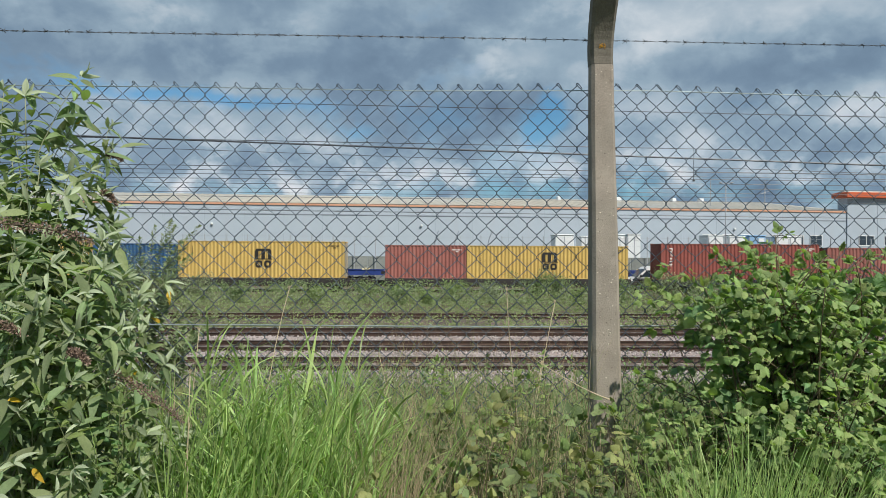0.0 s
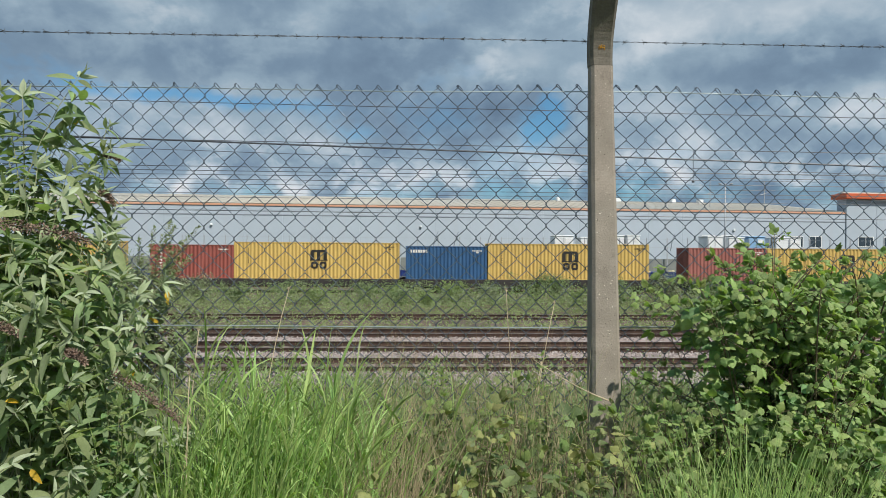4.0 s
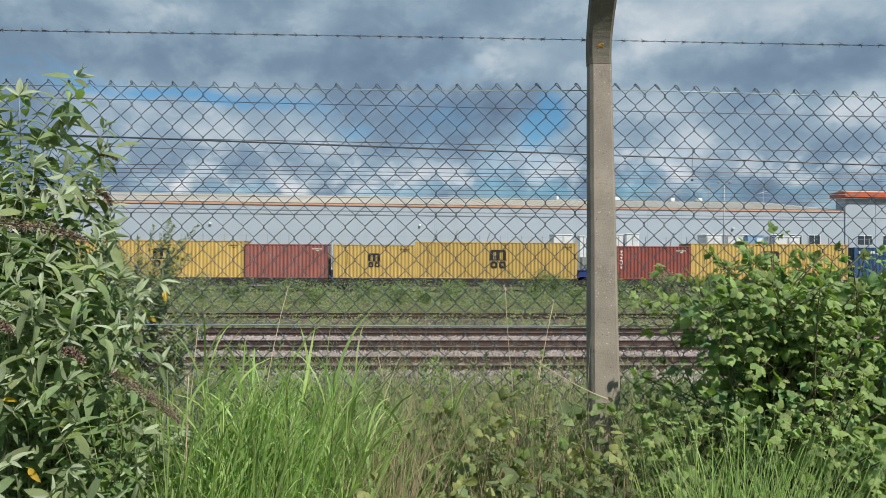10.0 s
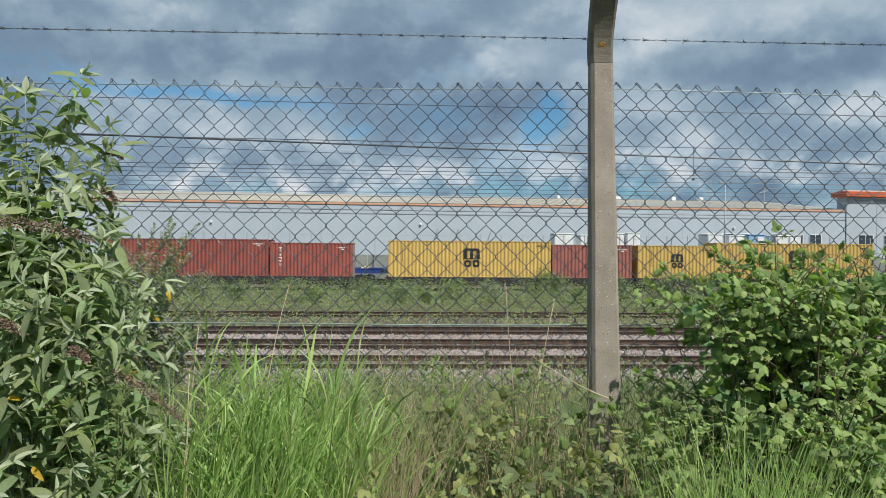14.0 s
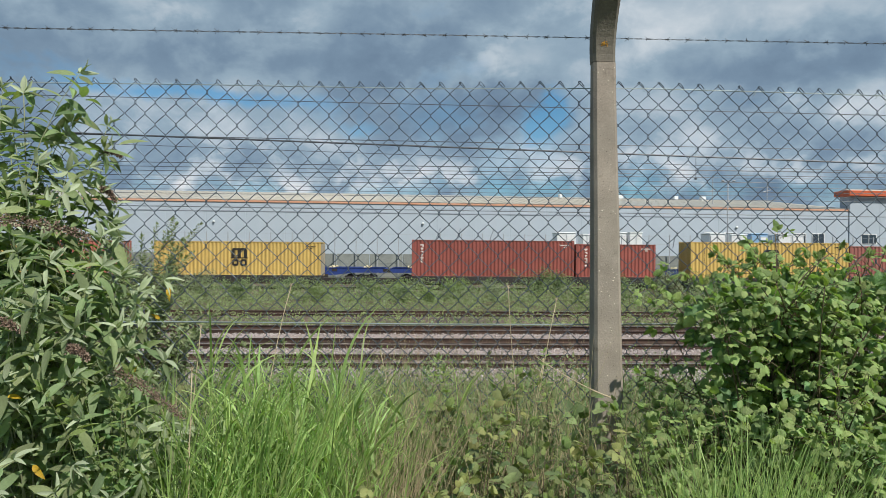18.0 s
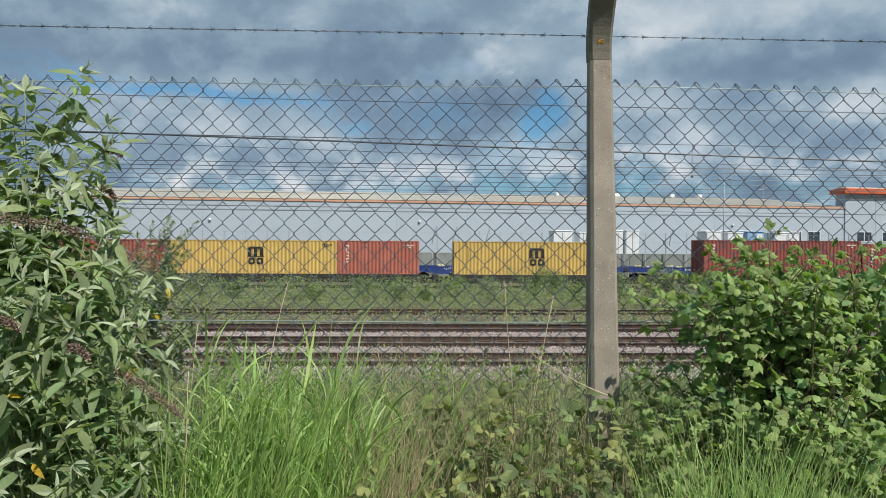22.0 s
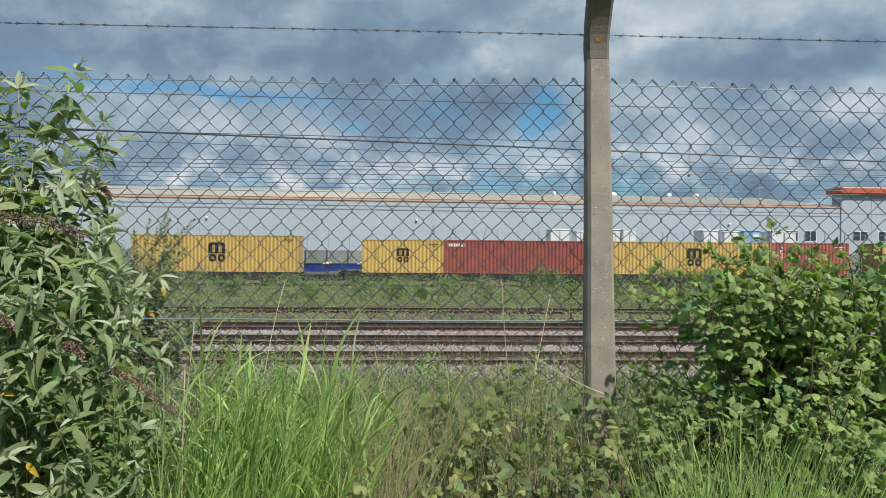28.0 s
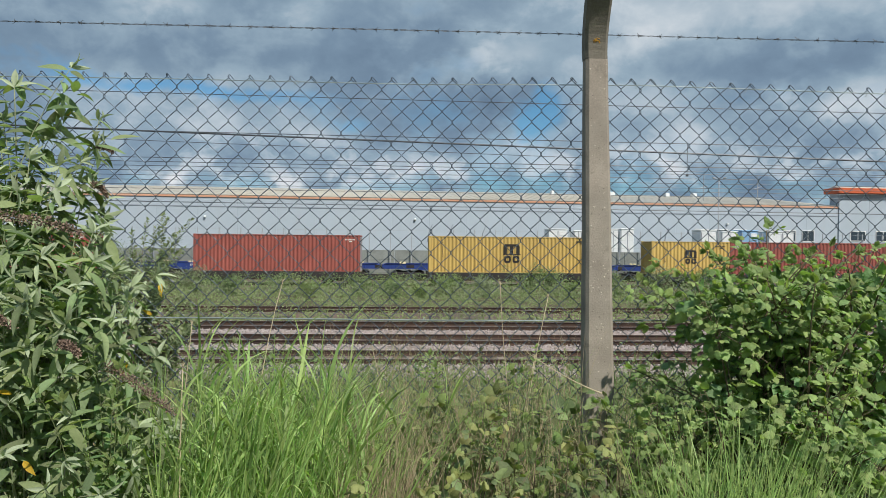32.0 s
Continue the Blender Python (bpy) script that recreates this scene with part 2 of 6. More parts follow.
M = dict(
    soil=material("soil", (0.10, 0.078, 0.045), 0.95, vary=0.4, scale=1.5, grain=30, bump=0.6, tint=(0.11, 0.135, 0.055)),
    ballast=material("ballast", (0.33, 0.285, 0.275), 0.95, vary=0.42, scale=0.8, grain=26, bump=1.0, bump_scale=22, tint=(0.30, 0.235, 0.205)),
    ballast_dark=material("oil_stained_ballast", (0.135, 0.108, 0.094), 0.95, vary=0.45, scale=0.9, grain=26, bump=1.0, bump_scale=22, tint=(0.15, 0.105, 0.08)),
    stone=material("ballast_stone", (0.40, 0.36, 0.35), 0.9, vary=0.3, scale=8, grain=60, bump=0.4, island=0.45),
    sleeper=material("sleeper_concrete", (0.26, 0.225, 0.20), 0.9, vary=0.3, scale=3, grain=40, bump=0.3, tint=(0.16, 0.11, 0.08), obj_vary=0.2),
    rail_side=material("rail_rust", (0.055, 0.036, 0.029), 0.85, vary=0.35, scale=2.5, grain=40, bump=0.3, tint=(0.085, 0.048, 0.034)),
    rail_top=material("rail_steel", (0.42, 0.40, 0.39), 0.32, 0.9, vary=0.15, scale=2, grain=40, bump=0.05),
    concrete=material("post_concrete", (0.315, 0.278, 0.236), 0.92, vary=0.32, scale=9, grain=170, bump=0.22, bump_scale=150, tint=(0.29, 0.265, 0.225), dirt=((0.13, 0.115, 0.09), 0.60),
                      streak=((0.22, 0.20, 0.165), (14, 14, 1.2), 0.5)),
    concrete_aged=material("post_concrete_aged", (0.20, 0.185, 0.155), 0.95, vary=0.25, scale=8, grain=140, bump=0.25, bump_scale=130, dirt=((0.12, 0.115, 0.09), 0.55)),
    pebble=material("aggregate_pebble", (0.46, 0.42, 0.35), 0.8, vary=0.2, obj_vary=0.3, bump=0.0),
    pit_shade=material("concrete_pit_shade", (0.13, 0.112, 0.09), 0.95, bump=0.0),
    lichen=material("orange_lichen", (0.52, 0.27, 0.03), 0.95, vary=0.5, scale=60, grain=300, bump=0.6),
    galv=material("galvanised_wire", (0.110, 0.145, 0.182), 0.32, 0.74, vary=0.30, scale=14, grain=90, bump=0.03, obj_vary=0.18, tint=(0.13, 0.155, 0.18)),
    tension=material("tension_wire", (0.30, 0.37, 0.385), 0.40, 0.3, vary=0.25, scale=9, grain=80, bump=0.1),
    barb=material("barbed_wire_steel", (0.11, 0.115, 0.12), 0.6, 0.6, vary=0.3, scale=20, grain=90, bump=0.2),
    copper=material("contact_wire", (0.075, 0.085, 0.095), 0.5, 0.6, vary=0.2, scale=1, grain=20, bump=0.0),
    yellow=material("yellow_container_paint", (0.525, 0.372, 0.115), 0.55, vary=0.10, scale=0.7, grain=9, bump=0.05, streak=((0.40, 0.25, 0.07), (3.5, 3.5, 0.5), 0.65), obj_vary=0.09, dirt=((0.25, 0.13, 0.05), 0.64)),
    red=material("brown_red_container_paint", (0.275, 0.078, 0.062), 0.55, vary=0.16, scale=0.7, grain=9, bump=0.05, streak=((0.25, 0.10, 0.085), (3, 3, 0.4), 0.5), obj_vary=0.16, dirt=((0.12, 0.04, 0.03), 0.66)),
    faded=material("faded_red_container_paint", (0.39, 0.125, 0.09), 0.6, vary=0.18, scale=0.8, grain=9, bump=0.05, streak=((0.42, 0.19, 0.15), (3, 3, 0.4), 0.6), obj_vary=0.12),
    dusty=material("dusty_brown_red_container_paint", (0.285, 0.105, 0.088), 0.65, vary=0.18, scale=0.8, grain=9, bump=0.05, streak=((0.31, 0.16, 0.14), (3, 3, 0.4), 0.6), obj_vary=0.12, dirt=((0.15, 0.06, 0.05), 0.62)),
    blue=material("blue_container_paint", (0.030, 0.095, 0.215), 0.5, vary=0.15, scale=0.8, grain=9, bump=0.05, streak=((0.06, 0.13, 0.23), (3, 3, 0.4), 0.5)),
    logo=material("dark_lettering_paint", (0.018, 0.016, 0.014), 0.6, vary=0.2, scale=3, grain=20, bump=0.0),
    white=material("white_lettering_paint", (0.72, 0.70, 0.66), 0.6, vary=0.15, scale=3, grain=20, bump=0.0),
    casting=material("corner_casting_steel", (0.16, 0.10, 0.07), 0.7, 0.2, vary=0.3, scale=5, grain=30, bump=0.2),
    wagon_blue=material("wagon_blue_paint", (0.020, 0.050, 0.235), 0.5, vary=0.25, scale=1.3, grain=12, bump=0.08, dirt=((0.04, 0.05, 0.09), 0.58)),
    wagon_dark=material("wagon_grimy_steel", (0.040, 0.037, 0.036), 0.8, 0.2, vary=0.3, scale=2, grain=20, bump=0.2),
    pale_fitting=material("pale_yellow_fitting_paint", (0.74, 0.66, 0.40), 0.6, vary=0.2, scale=4, grain=30, bump=0.1),
    road=material("service_road_asphalt", (0.11, 0.108, 0.10), 0.95, vary=0.25, scale=0.6, grain=30, bump=0.3),
    cladding=material("warehouse_cladding", (0.380, 0.452, 0.525), 0.6, vary=0.05, scale=0.10, grain=0.9, bump=0.02, streak=((0.38, 0.42, 0.48), (0.7, 0.7, 0.05), 0.35), obj_vary=0.02),
    seam=material("cladding_seam", (0.22, 0.255, 0.30), 0.7, vary=0.1, bump=0.0),
    fascia=material("orange_fascia_paint", (0.58, 0.31, 0.20), 0.6, vary=0.15, scale=0.4, grain=3, bump=0.02, tint=(0.58, 0.34, 0.25)),
    fascia_red=material("red_fascia_paint", (0.50, 0.10, 0.035), 0.6, vary=0.12, scale=0.4, grain=3, bump=0.02),
    roofing=material("pale_roof_sheet", (0.47, 0.44, 0.37), 0.75, vary=0.18, scale=0.15, grain=2, bump=0.05, tint=(0.36, 0.38, 0.37)),
    glass=material("dark_window_glass", (0.03, 0.045, 0.06), 0.08, 0.0, vary=0.1, bump=0.0, spec=0.8),
    frame_white=material("white_window_frame", (0.74, 0.76, 0.77), 0.5, vary=0.08, scale=2, bump=0.0),
    cabin=material("white_plant_unit", (0.70, 0.74, 0.76), 0.55, vary=0.08, scale=1, grain=8, bump=0.03),
    cabin_blue=material("pale_blue_panel", (0.22, 0.40, 0.62), 0.5, vary=0.1, scale=1, grain=8, bump=0.03),
    van_paint=material("white_van_paint", (0.74, 0.75, 0.76), 0.35, vary=0.08, scale=1.2, grain=14, bump=0.02, coat=0.4, dirt=((0.42, 0.40, 0.37), 0.66)),
    wall=material("grey_precast_wall", (0.235, 0.26, 0.245), 0.9, vary=0.22, scale=0.5, grain=6, bump=0.2, streak=((0.16, 0.18, 0.16), (1.2, 1.2, 0.25), 0.6), obj_vary=0.10),
    steel_post=material("galvanised_post", (0.36, 0.39, 0.42), 0.6, 0.3, vary=0.15, scale=2, bump=0.0),
    bark=material("shrub_stem", (0.13, 0.10, 0.065), 0.9, vary=0.3, scale=12, grain=80, bump=0.3),
    stem_green=material("green_stem", (0.14, 0.17, 0.065), 0.75, vary=0.2, scale=12, grain=60, bump=0.1),
    stem_pale=material("downy_pale_stem", (0.25, 0.28, 0.17), 0.85, vary=0.15, scale=14, grain=60, bump=0.1),
    cane=material("bramble_cane", (0.115, 0.090, 0.050), 0.7, vary=0.3, scale=12, grain=60, bump=0.2),
    budd=material("buddleia_leaf", (0.225, 0.300, 0.148), 0.62, vary=0.18, scale=22, grain=140, bump=0.35, obj_vary=0.40, hue=0.030, translucent=0.36),
    budd_mass=material("buddleia_foliage", (0.212, 0.285, 0.138), 0.62, vary=0.18, scale=22, grain=140, bump=0.35, island=0.45, hue=0.030, translucent=0.36),
    budd_pale=material("downy_young_leaf", (0.37, 0.44, 0.30), 0.75, vary=0.12, scale=25, grain=160, bump=0.2, obj_vary=0.18, translucent=0.22),
    budd_pale_mass=material("downy_young_foliage", (0.34, 0.41, 0.27), 0.75, vary=0.12, scale=25, grain=160, bump=0.2, island=0.22, translucent=0.3),
    scrub_bright=material("bright_lineside_scrub", (0.225, 0.310, 0.115), 0.75, vary=0.3, scale=1.2, grain=9, bump=0.0, island=0.4, hue=0.03, translucent=0.3),
    leaf_yellow=material("yellowed_leaf", (0.55, 0.36, 0.03), 0.65, vary=0.2, scale=25, grain=120, bump=0.1, obj_vary=0.2, translucent=0.3),
    panicle=material("dead_flower_head", (0.27, 0.195, 0.15), 0.95, vary=0.4, scale=40, grain=200, bump=0.5, island=0.35),
    bram=material("bramble_leaf", (0.215, 0.335, 0.138), 0.50, vary=0.2, scale=28, grain=150, bump=0.7, bump_scale=75, obj_vary=0.34, hue=0.022, translucent=0.30),
    bram_mass=material("bramble_foliage", (0.188, 0.300, 0.128), 0.50, vary=0.2, scale=28, grain=150, bump=0.7, bump_scale=75, island=0.32, hue=0.024, translucent=0.38),
    bram_young=material("young_bramble_leaf", (0.300, 0.410, 0.145), 0.5, vary=0.2, scale=28, grain=150, bump=0.7, bump_scale=75, obj_vary=0.25, hue=0.02, translucent=0.34),
    bram_young_mass=material("young_bramble_foliage", (0.290, 0.400, 0.145), 0.5, vary=0.2, scale=28, grain=150, bump=0.7, bump_scale=75, island=0.3, hue=0.02, translucent=0.36),
    weed_mass=material("weed_foliage", (0.180, 0.230, 0.095), 0.6, vary=0.25, scale=24, grain=120, bump=0.3, island=0.40, hue=0.030, translucent=0.30),
    grass=material("lush_grass", (0.300, 0.425, 0.152), 0.45, vary=0.2, scale=6, grain=60, bump=0.1, island=0.42, hue=0.020, translucent=0.36),
    grass_fine=material("fine_grass", (0.275, 0.365, 0.140), 0.6, vary=0.2, scale=6, grain=60, bump=0.0, island=0.40, hue=0.025, translucent=0.32),
    bank_grass=material("bank_grass", (0.150, 0.215, 0.085), 0.7, vary=0.3, scale=1.5, grain=40, bump=0.0, island=0.45, hue=0.03, translucent=0.25),
    olive=material("olive_seedling_leaf", (0.245, 0.295, 0.105), 0.6, vary=0.25, scale=26, grain=140, bump=0.3, obj_vary=0.4, hue=0.035, translucent=0.28),
    olive_brown=material("browned_seedling_leaf", (0.265, 0.25, 0.10), 0.6, vary=0.35, scale=26, grain=140, bump=0.3, obj_vary=0.45, hue=0.05, translucent=0.28, tint=(0.20, 0.12, 0.06)),
    olive_pale=material("pale_olive_leaf", (0.28, 0.31, 0.115), 0.6, vary=0.25, scale=26, grain=140, bump=0.3, obj_vary=0.3, hue=0.03, translucent=0.3),
    sapling=material("sapling_leaf", (0.205, 0.255, 0.135), 0.7, vary=0.25, scale=20, grain=90, bump=0.1, obj_vary=0.35, hue=0.02, translucent=0.28),
    sapling_mass=material("sapling_foliage", (0.205, 0.255, 0.135), 0.7, vary=0.25, scale=20, grain=90, bump=0.1, island=0.35, hue=0.02, translucent=0.28),
    straw=material("dry_stalk", (0.36, 0.30, 0.19), 0.85, vary=0.2, scale=9, grain=60, bump=0.0, island=0.35, translucent=0.1),
    straw_thing=material("dry_grass_stem", (0.50, 0.43, 0.29), 0.85, vary=0.2, scale=9, grain=60, bump=0.0, obj_vary=0.2),
    scrub=material("lineside_scrub", (0.165, 0.240, 0.115), 0.75, vary=0.42, scale=0.9, grain=9, bump=0.0, island=0.26, hue=0.02, translucent=0.3, tint=(0.215, 0.285, 0.120)),
    scrub_grey=material("greyish_scrub", (0.250, 0.300, 0.195), 0.8, vary=0.35, scale=1.0, grain=9, bump=0.0, island=0.22, hue=0.015, translucent=0.28),
    scrub_gold=material("pale_lineside_grass", (0.245, 0.310, 0.145), 0.85, vary=0.3, scale=0.5, grain=6, bump=0.0, island=0.22, hue=0.015, translucent=0.28),
)

# ---- building helpers ----


class Shape:
    """Collects vertices and faces of one mesh."""

    def __init__(self):
        self.v, self.f, self.m = [], [], []

    def add(self, verts, faces, slot=0):
        k = len(self.v)
        self.v.extend(verts)
        self.f.extend([tuple(i + k for i in f) for f in faces])
        self.m.extend([slot] * len(faces))
        return self

    def box(self, x0, x1, y0, y1, z0, z1, slot=0, bevel=0.0):
        if bevel:
            b = bevel
            ring = [(x0 + b, y0), (x1 - b, y0), (x1, y0 + b), (x1, y1 - b), (x1 - b, y1), (x0 + b, y1), (x0, y1 - b), (x0, y0 + b)]
            inn = [(x0 + b, y0 + b), (x1 - b, y0 + b), (x1 - b, y0 + b), (x1 - b, y1 - b), (x1 - b, y1 - b), (x0 + b, y1 - b), (x0 + b, y1 - b), (x0 + b, y0 + b)]
            v = [(*p, z0) for p in inn] + [(*p, z0 + b) for p in ring] + [(*p, z1 - b) for p in ring] + [(*p, z1) for p in inn]
            f = [tuple(range(7, -1, -1)), tuple(range(24, 32))]
            for r in range(3):
                f += [(r * 8 + i, r * 8 + (i + 1) % 8, r * 8 + 8 + (i + 1) % 8, r * 8 + 8 + i) for i in range(8)]
            return self.add(v, f, slot)
        v = [(x, y, z) for z in (z0, z1) for x, y in ((x0, y0), (x1, y0), (x1, y1), (x0, y1))]
        return self.add(v, [(3, 2, 1, 0), (4, 5, 6, 7), (0, 1, 5, 4), (1, 2, 6, 5), (2, 3, 7, 6), (3, 0, 4, 7)], slot)

    def tube(self, pts, r, sides=6, slot=0, caps=True):
        pts = [Vector(p) for p in pts]
        rad = r if isinstance(r, (list, tuple)) else [r] * len(pts)
        v, f = [], []
        side = None
        for i, p in enumerate(pts):
            t = (pts[min(i + 1, len(pts) - 1)] - pts[max(i - 1, 0)])
            t = t.normalized() if t.length > 1e-9 else Vector((0, 0, 1))
            if side is None:
                side = t.orthogonal().normalized()
            side = (side - t * side.dot(t))
            side = side.normalized() if side.length > 1e-6 else t.orthogonal().normalized()
            up = t.cross(side)
            for k in range(sides):
                a = 2 * math.pi * k / sides
                v.append(tuple(p + (side * math.cos(a) + up * math.sin(a)) * rad[i]))
        for i in range(len(pts) - 1):
            for k in range(sides):
                k2 = (k + 1) % sides
                f.append((i * sides + k, i * sides + k2, (i + 1) * sides + k2, (i + 1) * sides + k))
        if caps:
            f.append(tuple(range(sides - 1, -1, -1)))
            f.append(tuple(range((len(pts) - 1) * sides, len(pts) * sides)))
        return self.add(v, f, slot)

    def prism(self, profile, axis, a0, a1, slot=0):
        """A closed 2D outline swept along an axis: 'x' takes (y, z), 'y' takes (x, z), 'z' takes (x, y)."""
        put = {"x": lambda p, a: (a, p[0], p[1]), "y": lambda p, a: (p[0], a, p[1]), "z": lambda p, a: (p[0], p[1], a)}[axis]
        n = len(profile)
        v = [put(p, a0) for p in profile] + [put(p, a1) for p in profile]
        f = [tuple(range(n)), tuple(range(2 * n - 1, n - 1, -1))]
        f += [(i, n + i, n + (i + 1) % n, (i + 1) % n) for i in range(n)]
        return self.add(v, f, slot)

    def data(self, name, *mats, smooth=False, recalc=True):
        me = bpy.data.meshes.new(name)
        me.from_pydata([tuple(p) for p in self.v], [], self.f)
        for mt in mats:
            me.materials.append(mt)
        if len(mats) > 1:
            me.polygons.foreach_set("material_index", self.m)
        if smooth:
            me.polygons.foreach_set("use_smooth", [True] * len(self.f))
        if recalc and len(self.f) < 4000:
            bm = bmesh.new()
            bm.from_mesh(me)
            bmesh.ops.recalc_face_normals(bm, faces=bm.faces)
            bm.to_mesh(me)
            bm.free()
        me.update()
        return me


def part(name, shape, mats, parent, label="", at=None, smooth=False, kind=""):
    """Links a shape (or ready mesh data) as one mesh object under a thing or part."""
    mats = mats if isinstance(mats, (list, tuple)) else (mats,)
    me = shape if isinstance(shape, bpy.types.Mesh) else shape.data(name, *mats, smooth=smooth)
    ob = new(name, me)
    ob.parent = parent
    if at is not None:
        ob.matrix_basis = at
    if label or kind:
        tagged(ob, label=label, kind=kind)
    return ob


def thing(name, label, category, group="", kind="", at=None):
    ob = new(name)
    ob.empty_display_size = 0.1
    if at is not None:
        ob.matrix_basis = at
    return tagged(ob, label, category, group, kind)


def solid(name, shape, mats, label, category, kind="", at=None, smooth=False, group=""):
    """A thing that is one mesh."""
    mats = mats if isinstance(mats, (list, tuple)) else (mats,)
    ob = new(name, shape if isinstance(shape, bpy.types.Mesh) else shape.data(name, *mats, smooth=smooth))
    if at is not None:
        ob.matrix_basis = at
    return tagged(ob, label, category, group, kind)


RAIL_Z = -1.65


def fast_mesh(name, verts, faces, mats, slots=None, smooth=False):
    """A mesh from numpy arrays: verts (n, 3), faces (m, k)."""
    me = bpy.data.meshes.new(name)
    k = faces.shape[1]
    me.vertices.add(len(verts))
    me.vertices.foreach_set("co", np.ascontiguousarray(verts, dtype=np.float32).ravel())
    me.loops.add(faces.size)
    me.loops.foreach_set("vertex_index", np.ascontiguousarray(faces, dtype=np.int32).ravel())
    me.polygons.add(len(faces))
    me.polygons.foreach_set("loop_start", np.arange(0, faces.size, k, dtype=np.int32))
    for mt in mats:
        me.materials.append(mt)
    if slots is not None:
        me.polygons.foreach_set("material_index", np.ascontiguousarray(slots, dtype=np.int32))
    if smooth:
        me.polygons.foreach_set("use_smooth", np.ones(len(faces), dtype=bool))
    me.update(calc_edges=True)
    me.validate()
    return me


def spread(template, mats4):
    """Copies of a template (verts, faces) at many 4 x 4 poses, as arrays for fast_mesh."""
    tv, tf = template
    h = np.concatenate([tv, np.ones((len(tv), 1))], 1)
    v = np.einsum("nij,kj->nki", np.asarray(mats4), h)[:, :, :3].reshape(-1, 3)
    f = (tf[None] + (np.arange(len(mats4)) * len(tv))[:, None, None]).reshape(-1, tf.shape[1])
    return v, f


def frame_of(pos, along, up, size, wide=1.0):
    """4 x 4: local y along the leaf, z its upper face."""
    a = np.asarray(along, float)
    a = a / (np.linalg.norm(a) + 1e-9)
    x = np.cross(a, np.asarray(up, float))
    if np.linalg.norm(x) < 1e-4:
        x = np.cross(a, (1.0, 0.2, 0.1))
    x = x / np.linalg.norm(x)
    z = np.cross(x, a)
    m = np.eye(4)
    m[:3, 0], m[:3, 1], m[:3, 2], m[:3, 3] = x * size * wide, a * size, z * size, pos
    return m

# ---- the ground, falling from the fence to the railway ----


def ground_z(x, y):
    """Height of the ground sheet."""
    pts = ((-3000, -0.1), (-2, 0.0), (1.2, 0.22), (2.4, 0.38), (3.4, 0.30), (6.5, -0.55), (11, -1.55), (15.5, -1.98), (16.6, -2.02), (27, -2.0), (28.6, -1.93), (30.0, -1.93), (31, -2.0), (60, -2.05), (4000, -2.05))
    z = float(np.interp(y, [p[0] for p in pts], [p[1] for p in pts]))
    if abs(x) < 60 and -4 < y < 56:
        z += 0.05 * noise.noise((x * 0.7, y * 0.7, 0.3)) + 0.03 * noise.noise((x * 2.1, y * 2.1, 4.0))
    return z


def build_ground():
    xs = np.concatenate([[-4000, -900, -300, -120, -70], np.arange(-50, 51, 2.0), [70, 120, 300, 900, 4000]])
    ys = np.concatenate([[-3000, -300, -60, -20, -8], np.arange(-4, 8, 0.5), np.arange(8, 60, 1.6), [70, 90, 130, 300, 900, 4000]])
    s = Shape()
    s.v = [(x, y, ground_z(x, y)) for y in ys for x in xs]
    n = len(xs)
    s.f = [(j * n + i, j * n + i + 1, (j + 1) * n + i + 1, (j + 1) * n + i) for j in range(len(ys) - 1) for i in range(n - 1)]
    s.m = [0] * len(s.f)
    solid("ground", s, M["soil"], "rough earth bank overgrown with weeds beside the railway", "ground", "structure", smooth=True)


build_ground()

# ---- railway tracks ----
TRACKS = (19.40, 22.95, 26.70, 33.00)
TRAIN_Y = 52.62                       # centre line of the train's track
SIDING_Y = 60.30                      # centre line of the siding with the parked wagons
GAUGE = 1.505                         # between rail centres


